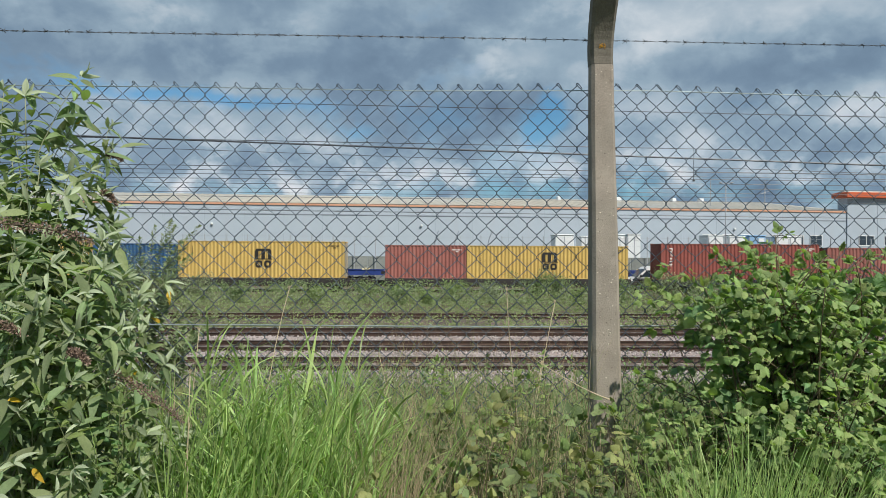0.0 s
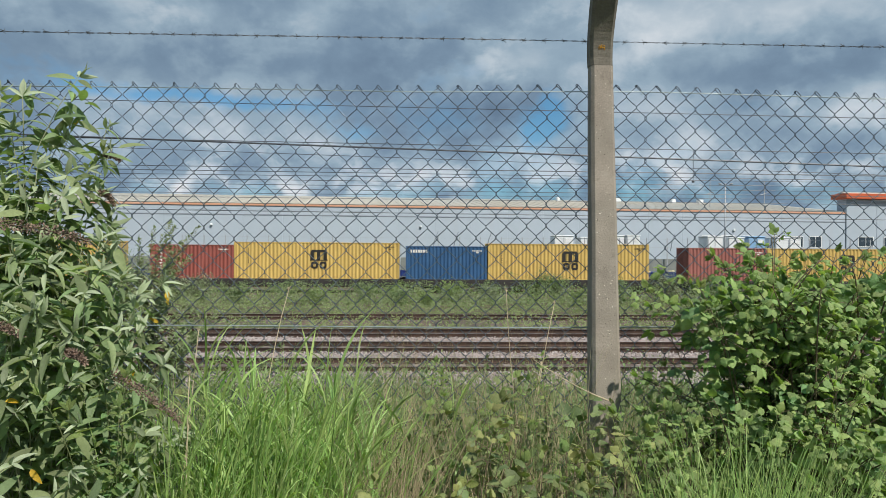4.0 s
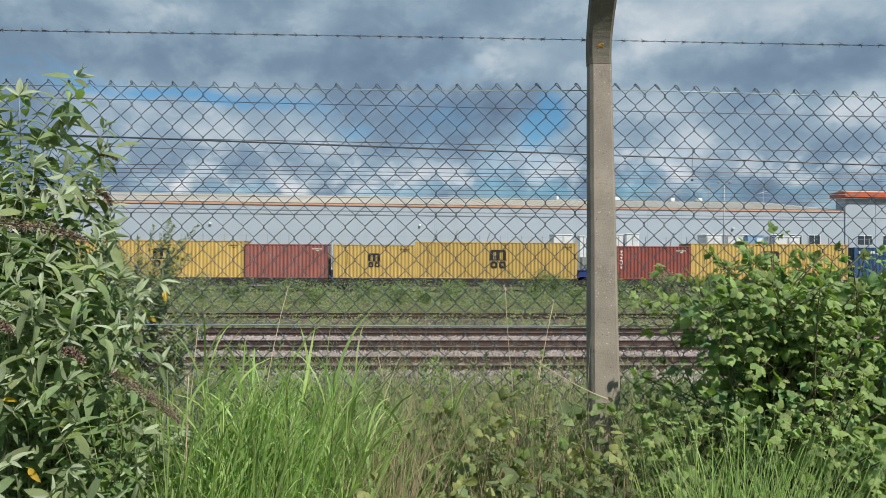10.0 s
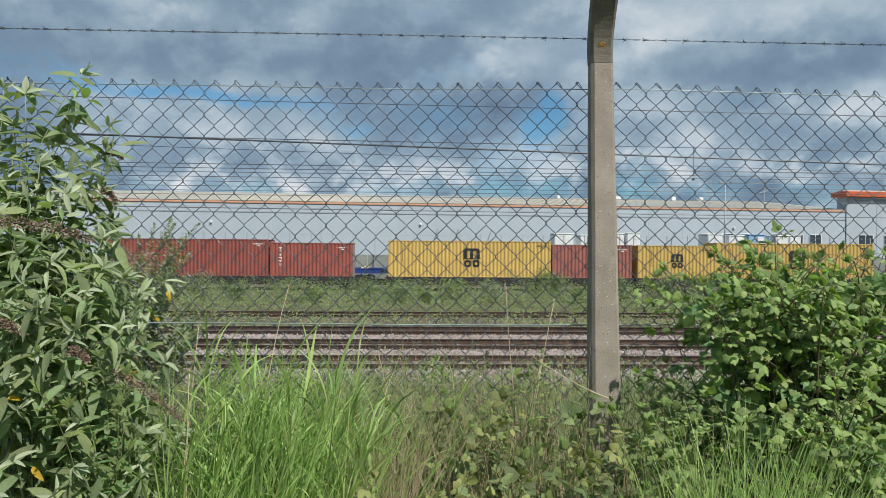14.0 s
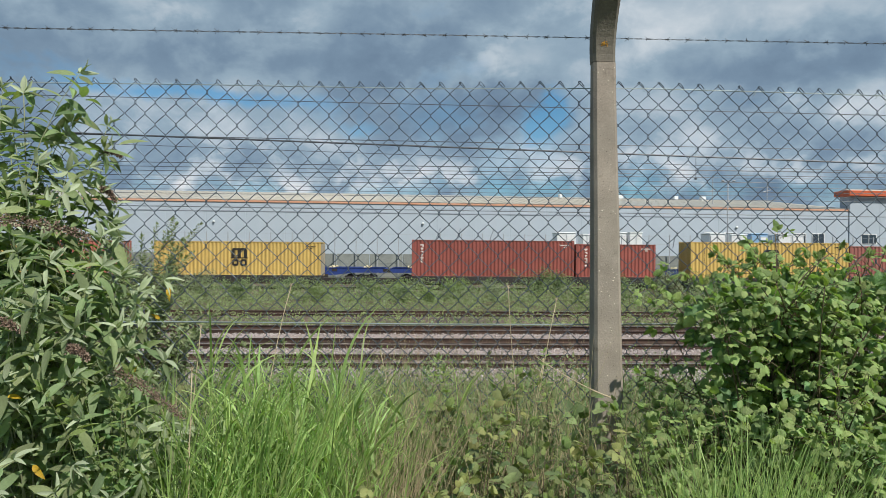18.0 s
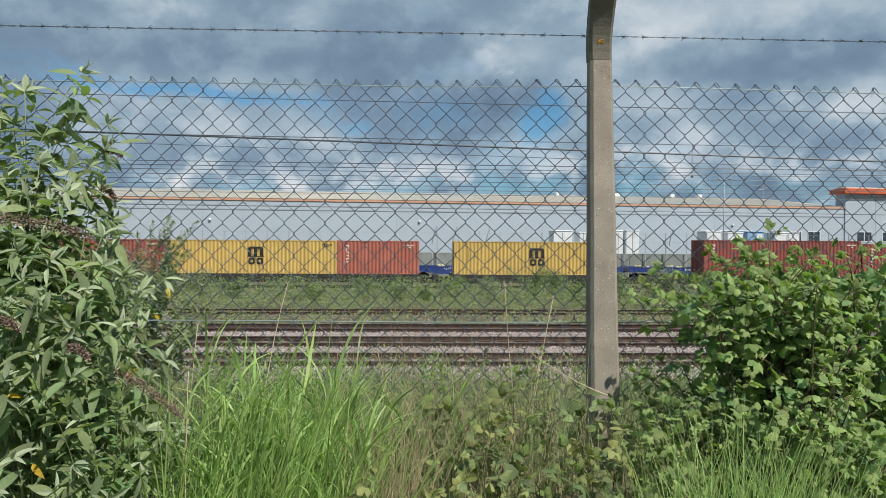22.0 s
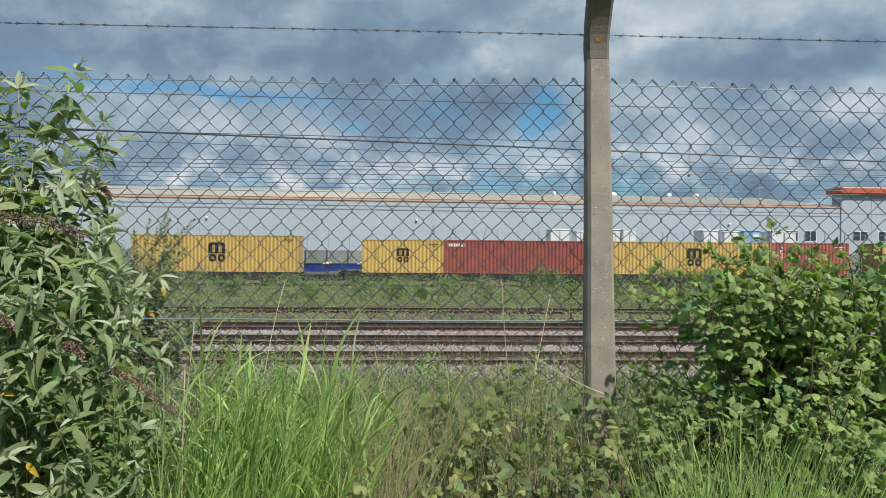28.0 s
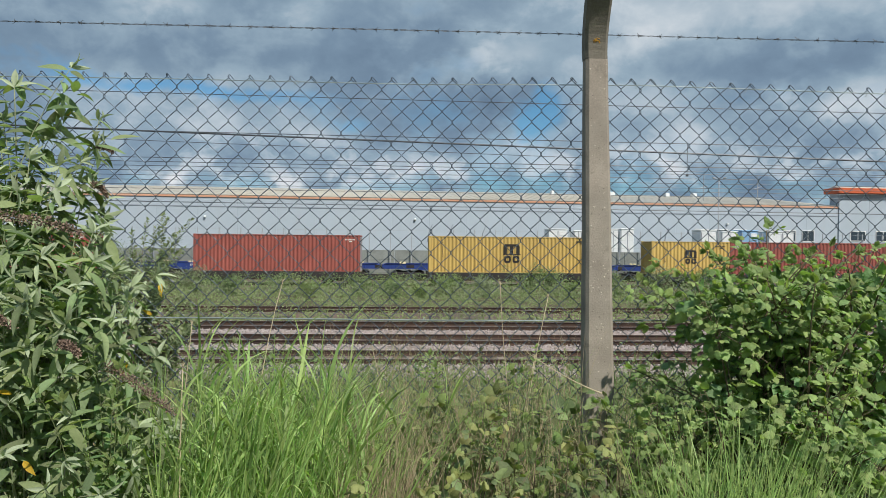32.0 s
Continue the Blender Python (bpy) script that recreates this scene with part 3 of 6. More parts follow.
def build_ballast():
    """Beds of stone under the near tracks, the far track, the train and the siding."""
    rng = np.random.default_rng(5)
    for name, y0, y1, seed in (("ballast_bed", 17.9, 28.2, 0), ("ballast_bed", 31.6, 34.4, 4), ("ballast_bed", 50.4, 54.2, 9), ("ballast_bed", 59.3, 61.3, 13)):
        xs = np.concatenate([[-400, -150, -60, -40], np.arange(-30, 40.1, 0.5), [60, 150, 400]])
        prof = [(y0 - 0.9, -2.25)] + [(y, None) for y in np.arange(y0, y1 + 0.01, 0.1)] + [(y1 + 0.9, -2.25)]
        s = Shape()
        for y, z in prof:
            for x in xs:
                zz = z
                if zz is None:
                    near = min(abs(y - c) for c in (*TRACKS, TRAIN_Y, SIDING_Y))
                    zz = RAIL_Z - 0.175 + (0.05 if 0.95 < near < 1.7 else 0.0) + 0.03 * noise.noise((x * 1.9, y * 2.5, seed))
                s.v.append((x, y, zz))
        n = len(xs)
        s.f = [(j * n + i, j * n + i + 1, (j + 1) * n + i + 1, (j + 1) * n + i) for j in range(len(prof) - 1) for i in range(n - 1)]
        s.m = []
        for j in range(len(prof) - 1):
            ym = (prof[j][0] + prof[j + 1][0]) / 2
            s.m += [1 if min(abs(ym - c) for c in (*TRACKS, TRAIN_Y, SIDING_Y)) < .78 or ym > 27.7 else 0] * (n - 1)
        solid(name, s, (M["ballast"], M["ballast_dark"]), "bed of pale crushed grey stone ballast under the tracks", "ballast", "structure", smooth=True)
    # loose stones lying on the bed where it is best seen
    t = np.array([(-1, -.7, -.5), (1, -.8, -.4), (.8, .9, -.5), (-.9, .8, -.4), (-.5, -.4, .6), (.6, -.5, .5), (.5, .6, .7), (-.6, .5, .5)])
    q = np.array([(3, 2, 1, 0), (4, 5, 6, 7), (0, 1, 5, 4), (1, 2, 6, 5), (2, 3, 7, 6), (3, 0, 4, 7)])
    ms = []
    for _ in range(22000):
        y = rng.uniform(17.0, 28.6)
        half = 0.62 * y
        x = rng.uniform(-half * 0.75, half)
        near = min(abs(y - c) for c in TRACKS)
        if near < 0.86:
            continue
        z = RAIL_Z - 0.165 + (0.05 if 0.95 < near < 1.7 else 0.0)
        e = Euler(rng.uniform(0, 6.28, 3)).to_matrix()
        m = np.eye(4)
        m[:3, :3] = np.array(e) @ np.diag(rng.uniform(0.018, 0.04, 3))
        m[:3, 3] = (x, y, z + rng.uniform(-0.01, 0.02))
        ms.append(m)
    v, f = spread((t, q), ms)
    tagged(new("loose_ballast", fast_mesh("loose_ballast", v, f, (M["stone"],))), "loose grey ballast stones between the rails", "stones", kind="stuff")


build_ballast()


def rail_shape(x0, x1):
    """A flat-bottomed rail with its foot, web and head; slot 1 is the running surface."""
    s = Shape()
    h = 0.159
    prof = [(-.07, 0), (.07, 0), (.07, .011), (.03, .022), (.0085, .035), (.0085, .115), (.034, .124), (.036, .150), (.027, h), (-.027, h), (-.036, .150), (-.034, .124), (-.0085, .115), (-.0085, .035), (-.03, .022), (-.07, .011)]
    n = len(prof)
    xs = [x0, -40, 40, x1]
    for x in xs:
        s.v += [(x, p[0], p[1] - h) for p in prof]
    for j in range(len(xs) - 1):
        for i in range(n):
            s.f.append((j * n + i, j * n + (i + 1) % n, (j + 1) * n + (i + 1) % n, (j + 1) * n + i))
            s.m.append(1 if i == 8 else 0)
    return s


def build_tracks():
    rail = rail_shape(-400, 400).data("rail", M["rail_side"], M["rail_top"])
    sl = Shape()
    prof = [(-.13, -.19), (.13, -.19), (.11, -.01), (.09, 0.0), (-.09, 0.0), (-.11, -.01)]
    sl.prism([(p[0], p[1]) for p in prof], "y", -1.25, 1.25)
    sleeper = sl.data("sleeper", M["sleeper"])
    cl = Shape().box(-.06, .06, -.05, .05, 0, .035, bevel=.01)
    clip = cl.data("rail_clip", M["rail_side"])
    for n, y in enumerate((*TRACKS, TRAIN_Y, SIDING_Y)):
        tr = thing("railway_track", "rusty running rails on concrete sleepers laid in stone ballast", "railway track", "parallel railway tracks", at=pose(0, y, RAIL_Z))
        for d in (-GAUGE / 2, GAUGE / 2):
            part("rail", rail, (), tr, "brown rusted steel rail with worn top", at=pose(0, d, 0))
        near = n < 3
        for i in range(-24, 34) if near else range(-10, 14):
            part("sleeper", sleeper, (), tr, at=pose(i * 0.65 + 0.1 * n, 0, -0.160))
        if n == 0:
            for i in range(-18, 24):
                for d in (-GAUGE / 2 - 0.11, GAUGE / 2 - 0.11):
                    part("rail_clip", clip, (), tr, at=pose(i * 0.65, d, -0.157))


build_tracks()

# ---- overhead line wires ----


PORTALS = (-46.0, 48.0)


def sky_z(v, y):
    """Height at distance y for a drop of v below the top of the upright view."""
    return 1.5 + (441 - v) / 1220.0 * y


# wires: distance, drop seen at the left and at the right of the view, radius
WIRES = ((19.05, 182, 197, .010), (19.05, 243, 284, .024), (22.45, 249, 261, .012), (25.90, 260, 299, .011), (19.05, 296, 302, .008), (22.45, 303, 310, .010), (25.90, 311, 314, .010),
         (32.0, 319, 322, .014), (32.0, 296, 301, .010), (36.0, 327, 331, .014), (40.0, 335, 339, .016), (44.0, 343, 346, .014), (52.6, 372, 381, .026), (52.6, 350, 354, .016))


def build_overhead():
    """Line wires strung between two portals that stand beyond the view on either hand."""
    top = 6.9
    ends = {x: [] for x in PORTALS}
    for y, l, r, w in WIRES:
        half = 0.66 * y
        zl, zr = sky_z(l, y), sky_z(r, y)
        k = (zr - zl) / (2 * half)
        f = lambda x: (zl + zr) / 2 + k * max(-half * 1.2, min(half * 1.2, x))
        pts = [(x, y, f(x)) for x in np.linspace(PORTALS[0], PORTALS[1], 25)]
        solid("overhead_wire", Shape().tube(pts, w, 5), M["copper"], "dark overhead line conductor wire above the tracks", "overhead wire", group="overhead line wires")
        for x in PORTALS:
            ends[x].append((y, f(x)))
    for x in PORTALS:
        p = thing("overhead_line_portal", "grey steel portal carrying the overhead line wires", "line portal", "overhead line portals", at=pose(x, 0, 0))
        for y in (16.2, 56.6):
            part("leg", Shape().box(-.14, .14, y - .14, y + .14, -2.15, top, bevel=.02), M["steel_post"], p)
        part("beam", Shape().box(-.12, .12, 16.0, 56.8, top + .002, top + .34, bevel=.02), M["steel_post"], p)
        for y in sorted({e[0] for e in ends[x]}):
            low = min(z for q, z in ends[x] if q == y)
            part("hanger", Shape().tube([(0, y, low - .05), (0, y, top)], .04, 6), M["steel_post"], p)
    d = thing("wire_dropper", "thin hanging dropper wire between two overhead wires", "wire")
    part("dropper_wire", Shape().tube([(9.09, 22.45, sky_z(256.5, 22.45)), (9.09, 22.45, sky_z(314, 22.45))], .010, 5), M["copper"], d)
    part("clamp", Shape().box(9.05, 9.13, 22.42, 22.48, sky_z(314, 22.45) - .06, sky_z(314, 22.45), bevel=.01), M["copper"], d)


build_overhead()

# ---- boundary wall with posts beyond the train ----
WALL_Y = 62.5


def build_boundary():
    w = thing("boundary_wall", "low grey-green precast concrete wall beyond the train", "wall", kind="structure", at=pose(0, WALL_Y, -2.05))
    pan = Shape().box(-1.48, 1.48, -.06, .06, 0, 2.85, bevel=.02)
    for k in range(3):
        pan.box(-1.44, 1.44, -.075, -.06, .10 + k * .95, .92 + k * .95, bevel=.012)
    pan = pan.data("wall_panel", M["wall"])
    for i in range(-22, 32):
        part("wall_panel", pan, (), w, at=pose(i * 3.0, 0, 0))
    f = thing("lineside_fence", "row of tall thin galvanised posts with strained wires on the boundary", "fence", at=pose(0, WALL_Y - .35, -2.05))
    post = Shape().box(-.035, .035, -.035, .035, 0, 4.75, bevel=.008)
    post = post.data("post", M["steel_post"])
    for i in range(-34, 48):
        part("post", post, (), f, at=pose(i * 1.9, 0, 0))
    for z in (4.62, 3.9, 3.2):
        part("strained_wire", Shape().tube([(-66, 0, z), (92, 0, z)], .010, 4), M["steel_post"], f)


build_boundary()

# ---- warehouse ----


def build_warehouse():
    """Long clad shed with an orange fascia and a pale roof; a taller wing with a red fascia at its end."""
    a = 5.1                                            # degrees by which its wall turns away
    m = pose(0, 76.9, -2.05, 0, 0, a)
    w = thing("warehouse", "long pale grey clad warehouse with an orange fascia and cream roof", "warehouse", at=m)
    X0, X1, H = -48.0, 51.9, 8.37
    # wall panels between standing seams
    pan = Shape()
    pan.prism([(0.0, 0), (4.17, 0), (4.17, -.04), (4.13, -.06), (.04, -.06), (0.0, -.04)], "z", 0, H)
    pan = pan.data("wall_panel", M["cladding"])
    n = 24
    step = (X1 - X0) / n
    for i in range(n):
        part("wall_panel", pan, (), w, at=Matrix.Translation((X0 + i * step, 0, 0)) @ Matrix.Diagonal((step / 4.172, 1, 1, 1)))
    part("wall", Shape().box(X0, X1, .012, .3, 0, H), M["cladding"], w)
    part("flashing", Shape().box(X0, X1, -.10, -.062, H - 1.20, H - 1.08, bevel=.015), M["seam"], w, "grey horizontal flashing")
    part("flashing", Shape().box(X0, X1, -.075, -.062, H - 0.66, H - 0.60, bevel=.006), M["cladding"], w)
    part("fascia", Shape().box(X0 - .1, X1, -.16, -.064, H - .18, H + .05, bevel=.03), M["fascia"], w, "faded orange fascia gutter")
    part("roof", Shape().prism([(-.2, H + .11), (18, H + 2.3), (36, H + .11), (36, H - .1), (-.05, H - .1)], "x", X0, X1), M["roofing"], w, "pale cream low-pitched sheet roof")
    rib = Shape().prism([(-.15, H + .13), (18, H + 2.33), (18, H + 2.35), (-.15, H + .155)], "x", -.04, .04).data("roof_rib", M["roofing"])
    for i in range(1, 99):
        part("roof_rib", rib, (), w, at=pose(X0 + i, 0, 0))
    # roof lights and vents along the ridge
    for x, l in ((20.5, .4), (27.0, 2.6), (37.0, .6), (41.0, .7)):
        part("roof_vent", Shape().box(x, x + l, 15.0, 15.8, H + 1.8, H + 2.5, bevel=.06), M["cabin"], w, "small pale rooftop vent box")
    # wall lamps
    for x in (-22.2, .35, 21.0, 37.5):
        l = part("wall_lamp", Shape().box(x - .12, x + .12, -.30, -.065, 6.0, 6.24, bevel=.05), M["cabin"], w, "white bulkhead wall lamp")
        part("lens", Shape().box(x - .08, x + .08, -.26, -.12, 5.94, 5.995, bevel=.02), M["glass"], l)
    # dark diagonal marks on the wall, built as thin bent tubes
    for x in (2.3, 4.6, 8.4, 30.2):
        part("cable_bracket", Shape().tube([(x, -.09, 5.6), (x - .35, -.12, 4.7), (x - .55, -.09, 3.6)], .045, 5), M["seam"], w)
    # windows of the offices low in the wall
    for x in (33.6, 36.0, 38.4, 42.4, 44.8, 47.2):
        build_window(w, x, 4.2, 1.5, 1.2, -.065)

    wing = thing("warehouse_wing", "taller pale office wing with a bright red fascia", "building", at=m)
    Y = -.15
    for i in range(9):
        x = X1 + .02 + i * 4
        part("wall_panel", Shape().prism([(x, Y), (x + 3.97, Y), (x + 3.97, Y - .04), (x + 3.93, Y - .06), (x + .04, Y - .06), (x, Y - .04)], "z", 0, 9.98), M["cladding"], wing)
    part("wall", Shape().box(X1 + .02, X1 + 36, Y + .012, 1.5, 0, 9.97), M["cladding"], wing)
    part("fascia", Shape().box(X1 - .55, X1 + 36.4, Y - .75, 1.9, 9.99, 10.66, bevel=.05), M["fascia_red"], wing, "bright red overhanging fascia")
    part("roof", Shape().prism([(Y - .5, 10.665), (.4, 10.9), (1.5, 10.665)], "x", X1 - .3, X1 + 36), M["roofing"], wing)
    for k in range(8):
        build_window(wing, X1 + 1.6 + k * 3.4, 4.3, 1.9, 1.1, Y - .065)


def build_window(parent, x, z, w, h, y):
    win = part("window", Shape().box(x - .08, x + w + .08, y - .05, y - .004, z - .08, z, bevel=.012).box(x - .08, x + w + .08, y - .05, y - .004, z + h, z + h + .08, bevel=.012)
               .box(x - .08, x, y - .05, y - .004, z, z + h, bevel=.012).box(x + w, x + w + .08, y - .05, y - .004, z, z + h, bevel=.012)
               .box(x + w * .5 - .03, x + w * .5 + .03, y - .045, y - .004, z, z + h, bevel=.01), M["frame_white"], parent, "white framed window")
    part("pane", Shape().box(x + .002, x + w * .5 - .032, y - .02, y - .006, z + .002, z + h - .002), M["glass"], win)
    part("pane", Shape().box(x + w * .5 + .032, x + w - .002, y - .02, y - .006, z + .002, z + h - .002), M["glass"], win)


build_warehouse()


def build_yard():
    """White plant units and a lighting mast in front of the warehouse."""
    for x, w, z, hh, mt, lab in ((13.6, 1.9, 0, 4.95, "cabin", "white rooftop plant unit in the yard"), (16.2, 1.4, 0, 4.8, "cabin", "white plant unit in the yard"),
                                 (19.6, 1.0, 0, 5.0, "cabin", "white plant unit in the yard"), (20.9, 1.3, 0, 5.05, "cabin", "white plant unit in the yard"),
                                 (29.0, 1.6, 0, 5.0, "cabin", "white plant unit in the yard"), (33.2, 1.7, 0, 5.0, "cabin_blue", "pale blue cabin in the yard"),
                                 (31.2, 1.6, 0, 4.9, "cabin", "white plant unit in the yard"), (36.0, 2.6, 0, 4.9, "cabin", "white portable cabin in the yard")):
        u = thing("plant_unit", lab, "plant unit", "units in the warehouse yard", at=pose(x, 68, -2.05))
        part("casing", Shape().box(0, w, 0, 2.2, .3, hh, bevel=.06), M[mt], u)
        part("lid", Shape().box(-.06, w + .06, -.06, 2.26, hh + .003, hh + .12, bevel=.04), M[mt], u)
        part("panel_joint", Shape().box(w * .48, w * .48 + .07, -.012, -.003, .5, hh - .12, bevel=.003), M["seam"], u)
        part("vent_panel", Shape().box(w * .58, w * .92, -.025, -.003, hh - .55, hh - .2, bevel=.008), M["frame_white"], u)
        part("plinth", Shape().box(.1, w - .1, .1, 2.1, 0, .297), M["wall"], u)
    mast = thing("lighting_mast", "slim galvanised lighting mast with two floodlights", "lamp post", at=pose(29.9, 66.0, -2.05))
    part("pole", Shape().tube([(0, 0, 0), (0, 0, 5), (0, 0, 10.2)], [.08, .06, .045], 10), M["steel_post"], mast, smooth=True)
    part("crossarm", Shape().box(-.6, .6, -.04, .04, 10.0, 10.08, bevel=.01), M["steel_post"], mast)
    for x in (-.55, .55):
        part("floodlight", Shape().box(x - .14, x + .14, -.18, .08, 10.085, 10.22, bevel=.04), M["steel_post"], mast)
    for x, z in ((37.0, 9.0), (44.0, 9.4)):
        u = thing("roof_mast", "short thin aerial on the warehouse roof", "aerial", at=pose(x, 86.0, 6.35))
        part("pole", Shape().tube([(0, 0, 0), (0, 0, 4.1)], .05, 6), M["steel_post"], u)
        part("bracket", Shape().tube([(-.5, 0, 2.4), (.5, 0, 2.7)], .04, 5), M["steel_post"], u)


build_yard()

# ---- the container train ----
DECK_Z = RAIL_Z + 0.84
TRAIN_KEYS = ((0, 0.0), (4, 22.92), (8, 45.78), (12, 68.61), (16, 91.34), (20, 113.83), (24, 136.07), (28, 158.13), (32, 180.08))
MOVING = []                            # (object, x at the start, height)
W2 = 1.219


def corrugated(length, z0, z1, pitch=0.278, depth=0.050):
    """A corrugated wall along x in the plane y = 0, folds standing back by depth."""
    s = Shape()
    n = max(2, round(length / pitch))
    p = length / n
    xs = []
    for i in range(n):
        a = -length / 2 + i * p
        xs += [(a, 0), (a + p * .26, 0), (a + p * .5, depth), (a + p * .76, depth)]
    xs.append((length / 2, 0))
    s.v = [(x, y, z) for z in (z0, z1) for x, y in xs]
    k = len(xs)
    s.f = [(i, i + 1, k + i + 1, k + i) for i in range(k - 1)]
    s.m = [0] * len(s.f)
    return s


def bars(s, x, z, w, h, y, n, vertical, seed):
    """Plain bars in place of lettering."""
    rng = random.Random(seed)
    for i in range(n):
        a, b = i / n, (i + rng.uniform(.55, .8)) / n
        if vertical:
            k = rng.uniform(0, .35)
            s.box(x + w * k * .5, x + w * (1 - k * .5), y - .004, y, z - h * (a * .6 + b * .4), z - h * a)
            q = rng.choice((.05, .38, .68))
            s.box(x + w * q, x + w * (q + .26), y - .004, y, z - h * b, z - h * (a * .6 + b * .4) - .002)
        else:
            s.box(x + w * a, x + w * b, y - .004, y, z - h, z)
    return s


def build_container(feet, tall, paint, logo=0, marks="", colour=""):
    """A shipping container with its origin at the bottom centre."""
    ln, h = {20: 6.058, 40: 12.192}[feet], 2.82 if tall else 2.591
    mt = M[paint]
    c = thing("shipping_container", colour, "container", "containers on the train")
    L2 = ln / 2
    side = corrugated(ln - .30, .16, h - .075).data("side_panel", mt)
    part("side_panel", side, (), c, at=pose(0, -W2 + .012, 0))
    part("side_panel", side, (), c, at=pose(0, W2 - .012, 0, 0, 0, 180))
    end = corrugated(2 * W2 - .30, .16, h - .10, .25, .045).data("end_panel", mt)
    part("end_panel", end, (), c, at=pose(-L2 + .02, 0, 0, 0, 0, -90))
    part("roof", Shape().box(-L2 + .1, L2 - .1, -W2 + .06, W2 - .06, h - .045, h - .02), mt, c)
    part("floor", Shape().box(-L2 + .05, L2 - .05, -W2 + .061, W2 - .061, .13, .158), M["casting"], c)
    for y in (-1, 1):
        part("top_rail", Shape().box(-L2 + .18, L2 - .18, y * W2 - .03 * (y + 1), y * W2 + .03 * (1 - y), h - .075, h - .012, bevel=.008), mt, c)
        part("bottom_rail", Shape().box(-L2 + .18, L2 - .18, y * W2 - .03 * (y + 1), y * W2 + .03 * (1 - y), .012, .16, bevel=.008), mt, c)
        for x in (-1, 1):
            xa, xb = sorted((x * L2, x * (L2 - .15)))
            ya, yb = sorted((y * W2, y * (W2 - .10)))
            part("corner_post", Shape().box(xa, xb, ya, yb, .122, h - .122, bevel=.012), mt, c)
            xa, xb = sorted((x * (L2 + .003), x * (L2 - .178)))
            ya, yb = sorted((y * (W2 + .003), y * (W2 - .162)))
            for z in (0, h - .118):
                part("corner_casting", Shape().box(xa, xb, ya, yb, z, z + .118, bevel=.014), mt if z else M["casting"], c)
    for y in (-1, 1):
        ya, yb = sorted((y * .01, y * (W2 - .105)))
        d = part("door", Shape().box(L2 - .06, L2 - .015, ya, yb, .14, h - .13, bevel=.012), mt, c)
        for k in (.28, .78):
            part("lock_rod", Shape().tube([(L2 + .012, y * k, .12), (L2 + .012, y * k, h - .12)], .017, 6), M["steel_post"], d)
    for x in (-L2, L2):
        part("end_sill", Shape().box(x - .09 if x > 0 else x + .005, x - .005 if x > 0 else x + .09, -W2 + .17, W2 - .17, .01, .135, bevel=.01), mt, c)
    y = -W2 + .006
    if logo:
        k, zc, xc = logo, h * .5 + .06, (0.12 if feet == 40 else 0.0)
        up = Shape()
        # plain dark mark: a block with two slots over an underline, and two rounded blocks below
        for a in (-.62, -.13, .36):
            up.box(xc + a * k, xc + (a + .26) * k, y - .004, y, zc + .05 * k, zc + .62 * k)
        up.prism([(xc - .62 * k, zc + .62 * k), (xc - .52 * k, zc + .80 * k), (xc + .50 * k, zc + .80 * k), (xc + .62 * k, zc + .62 * k)], "y", y - .004, y)
        up.box(xc - .66 * k, xc + .70 * k, y - .004, y, zc - .02 * k, zc + .052 * k)
        part("painted_mark", up, M["logo"], c, "dark painted mark")
        for a in (-.55, .10):
            dn, r = Shape(), []
            for i in range(24):
                t = i / 24 * 2 * math.pi
                r.append((xc + (a + .24) * k + .26 * k * math.copysign(abs(math.cos(t)) ** .6, math.cos(t)), zc - .36 * k + .27 * k * math.copysign(abs(math.sin(t)) ** .6, math.sin(t))))
            q = [(xc + (a + .24) * k + (px - xc - (a + .24) * k) * .42, zc - .36 * k + (pz - zc + .36 * k) * .42) for px, pz in r]
            n = [(i, (i + 1) % 24) for i in range(24)]
            dn.add([(px, d, pz) for d in (y - .004, y) for ring in (r, q) for px, pz in ring],
                   [(i, j, 24 + j, 24 + i) for i, j in n] + [(48 + i, 72 + i, 72 + j, 48 + j) for i, j in n] + [(i, 48 + i, 48 + j, j) for i, j in n] + [(24 + i, 24 + j, 72 + j, 72 + i) for i, j in n])
            part("painted_mark", dn, M["logo"], c, "dark painted rounded mark")
    mk = Shape()
    seed = len(colour) + feet + logo * 10
    if "side" in marks:                # tall white lettering near one end, as bars
        part("white_marking", bars(mk, -L2 + .62, h - .35, .27, 1.45, y, 6, True, seed), M["white"], c, "white vertical marking bars")
    if "top" in marks:
        part("white_marking", bars(Shape(), -L2 + .35, h - .28, 1.3, .22, y, 7, False, seed + 1), M["white"], c, "white marking bars")
    lead = M["logo"] if paint == "yellow" else M["white"]
    part("number_marking", bars(Shape(), L2 - 1.1, h - .30, .75, .09, y, 8, False, seed + 2).box(L2 - .8, L2 - .6, y - .004, y, h - .52, h - .45), lead, c, "small marking bars")
    if paint == "yellow":
        part("number_marking", bars(Shape(), -L2 + 1.0, h - .45, .10, 1.2, y, 9, True, seed + 3), lead, c, "small vertical marking bars")
    return c


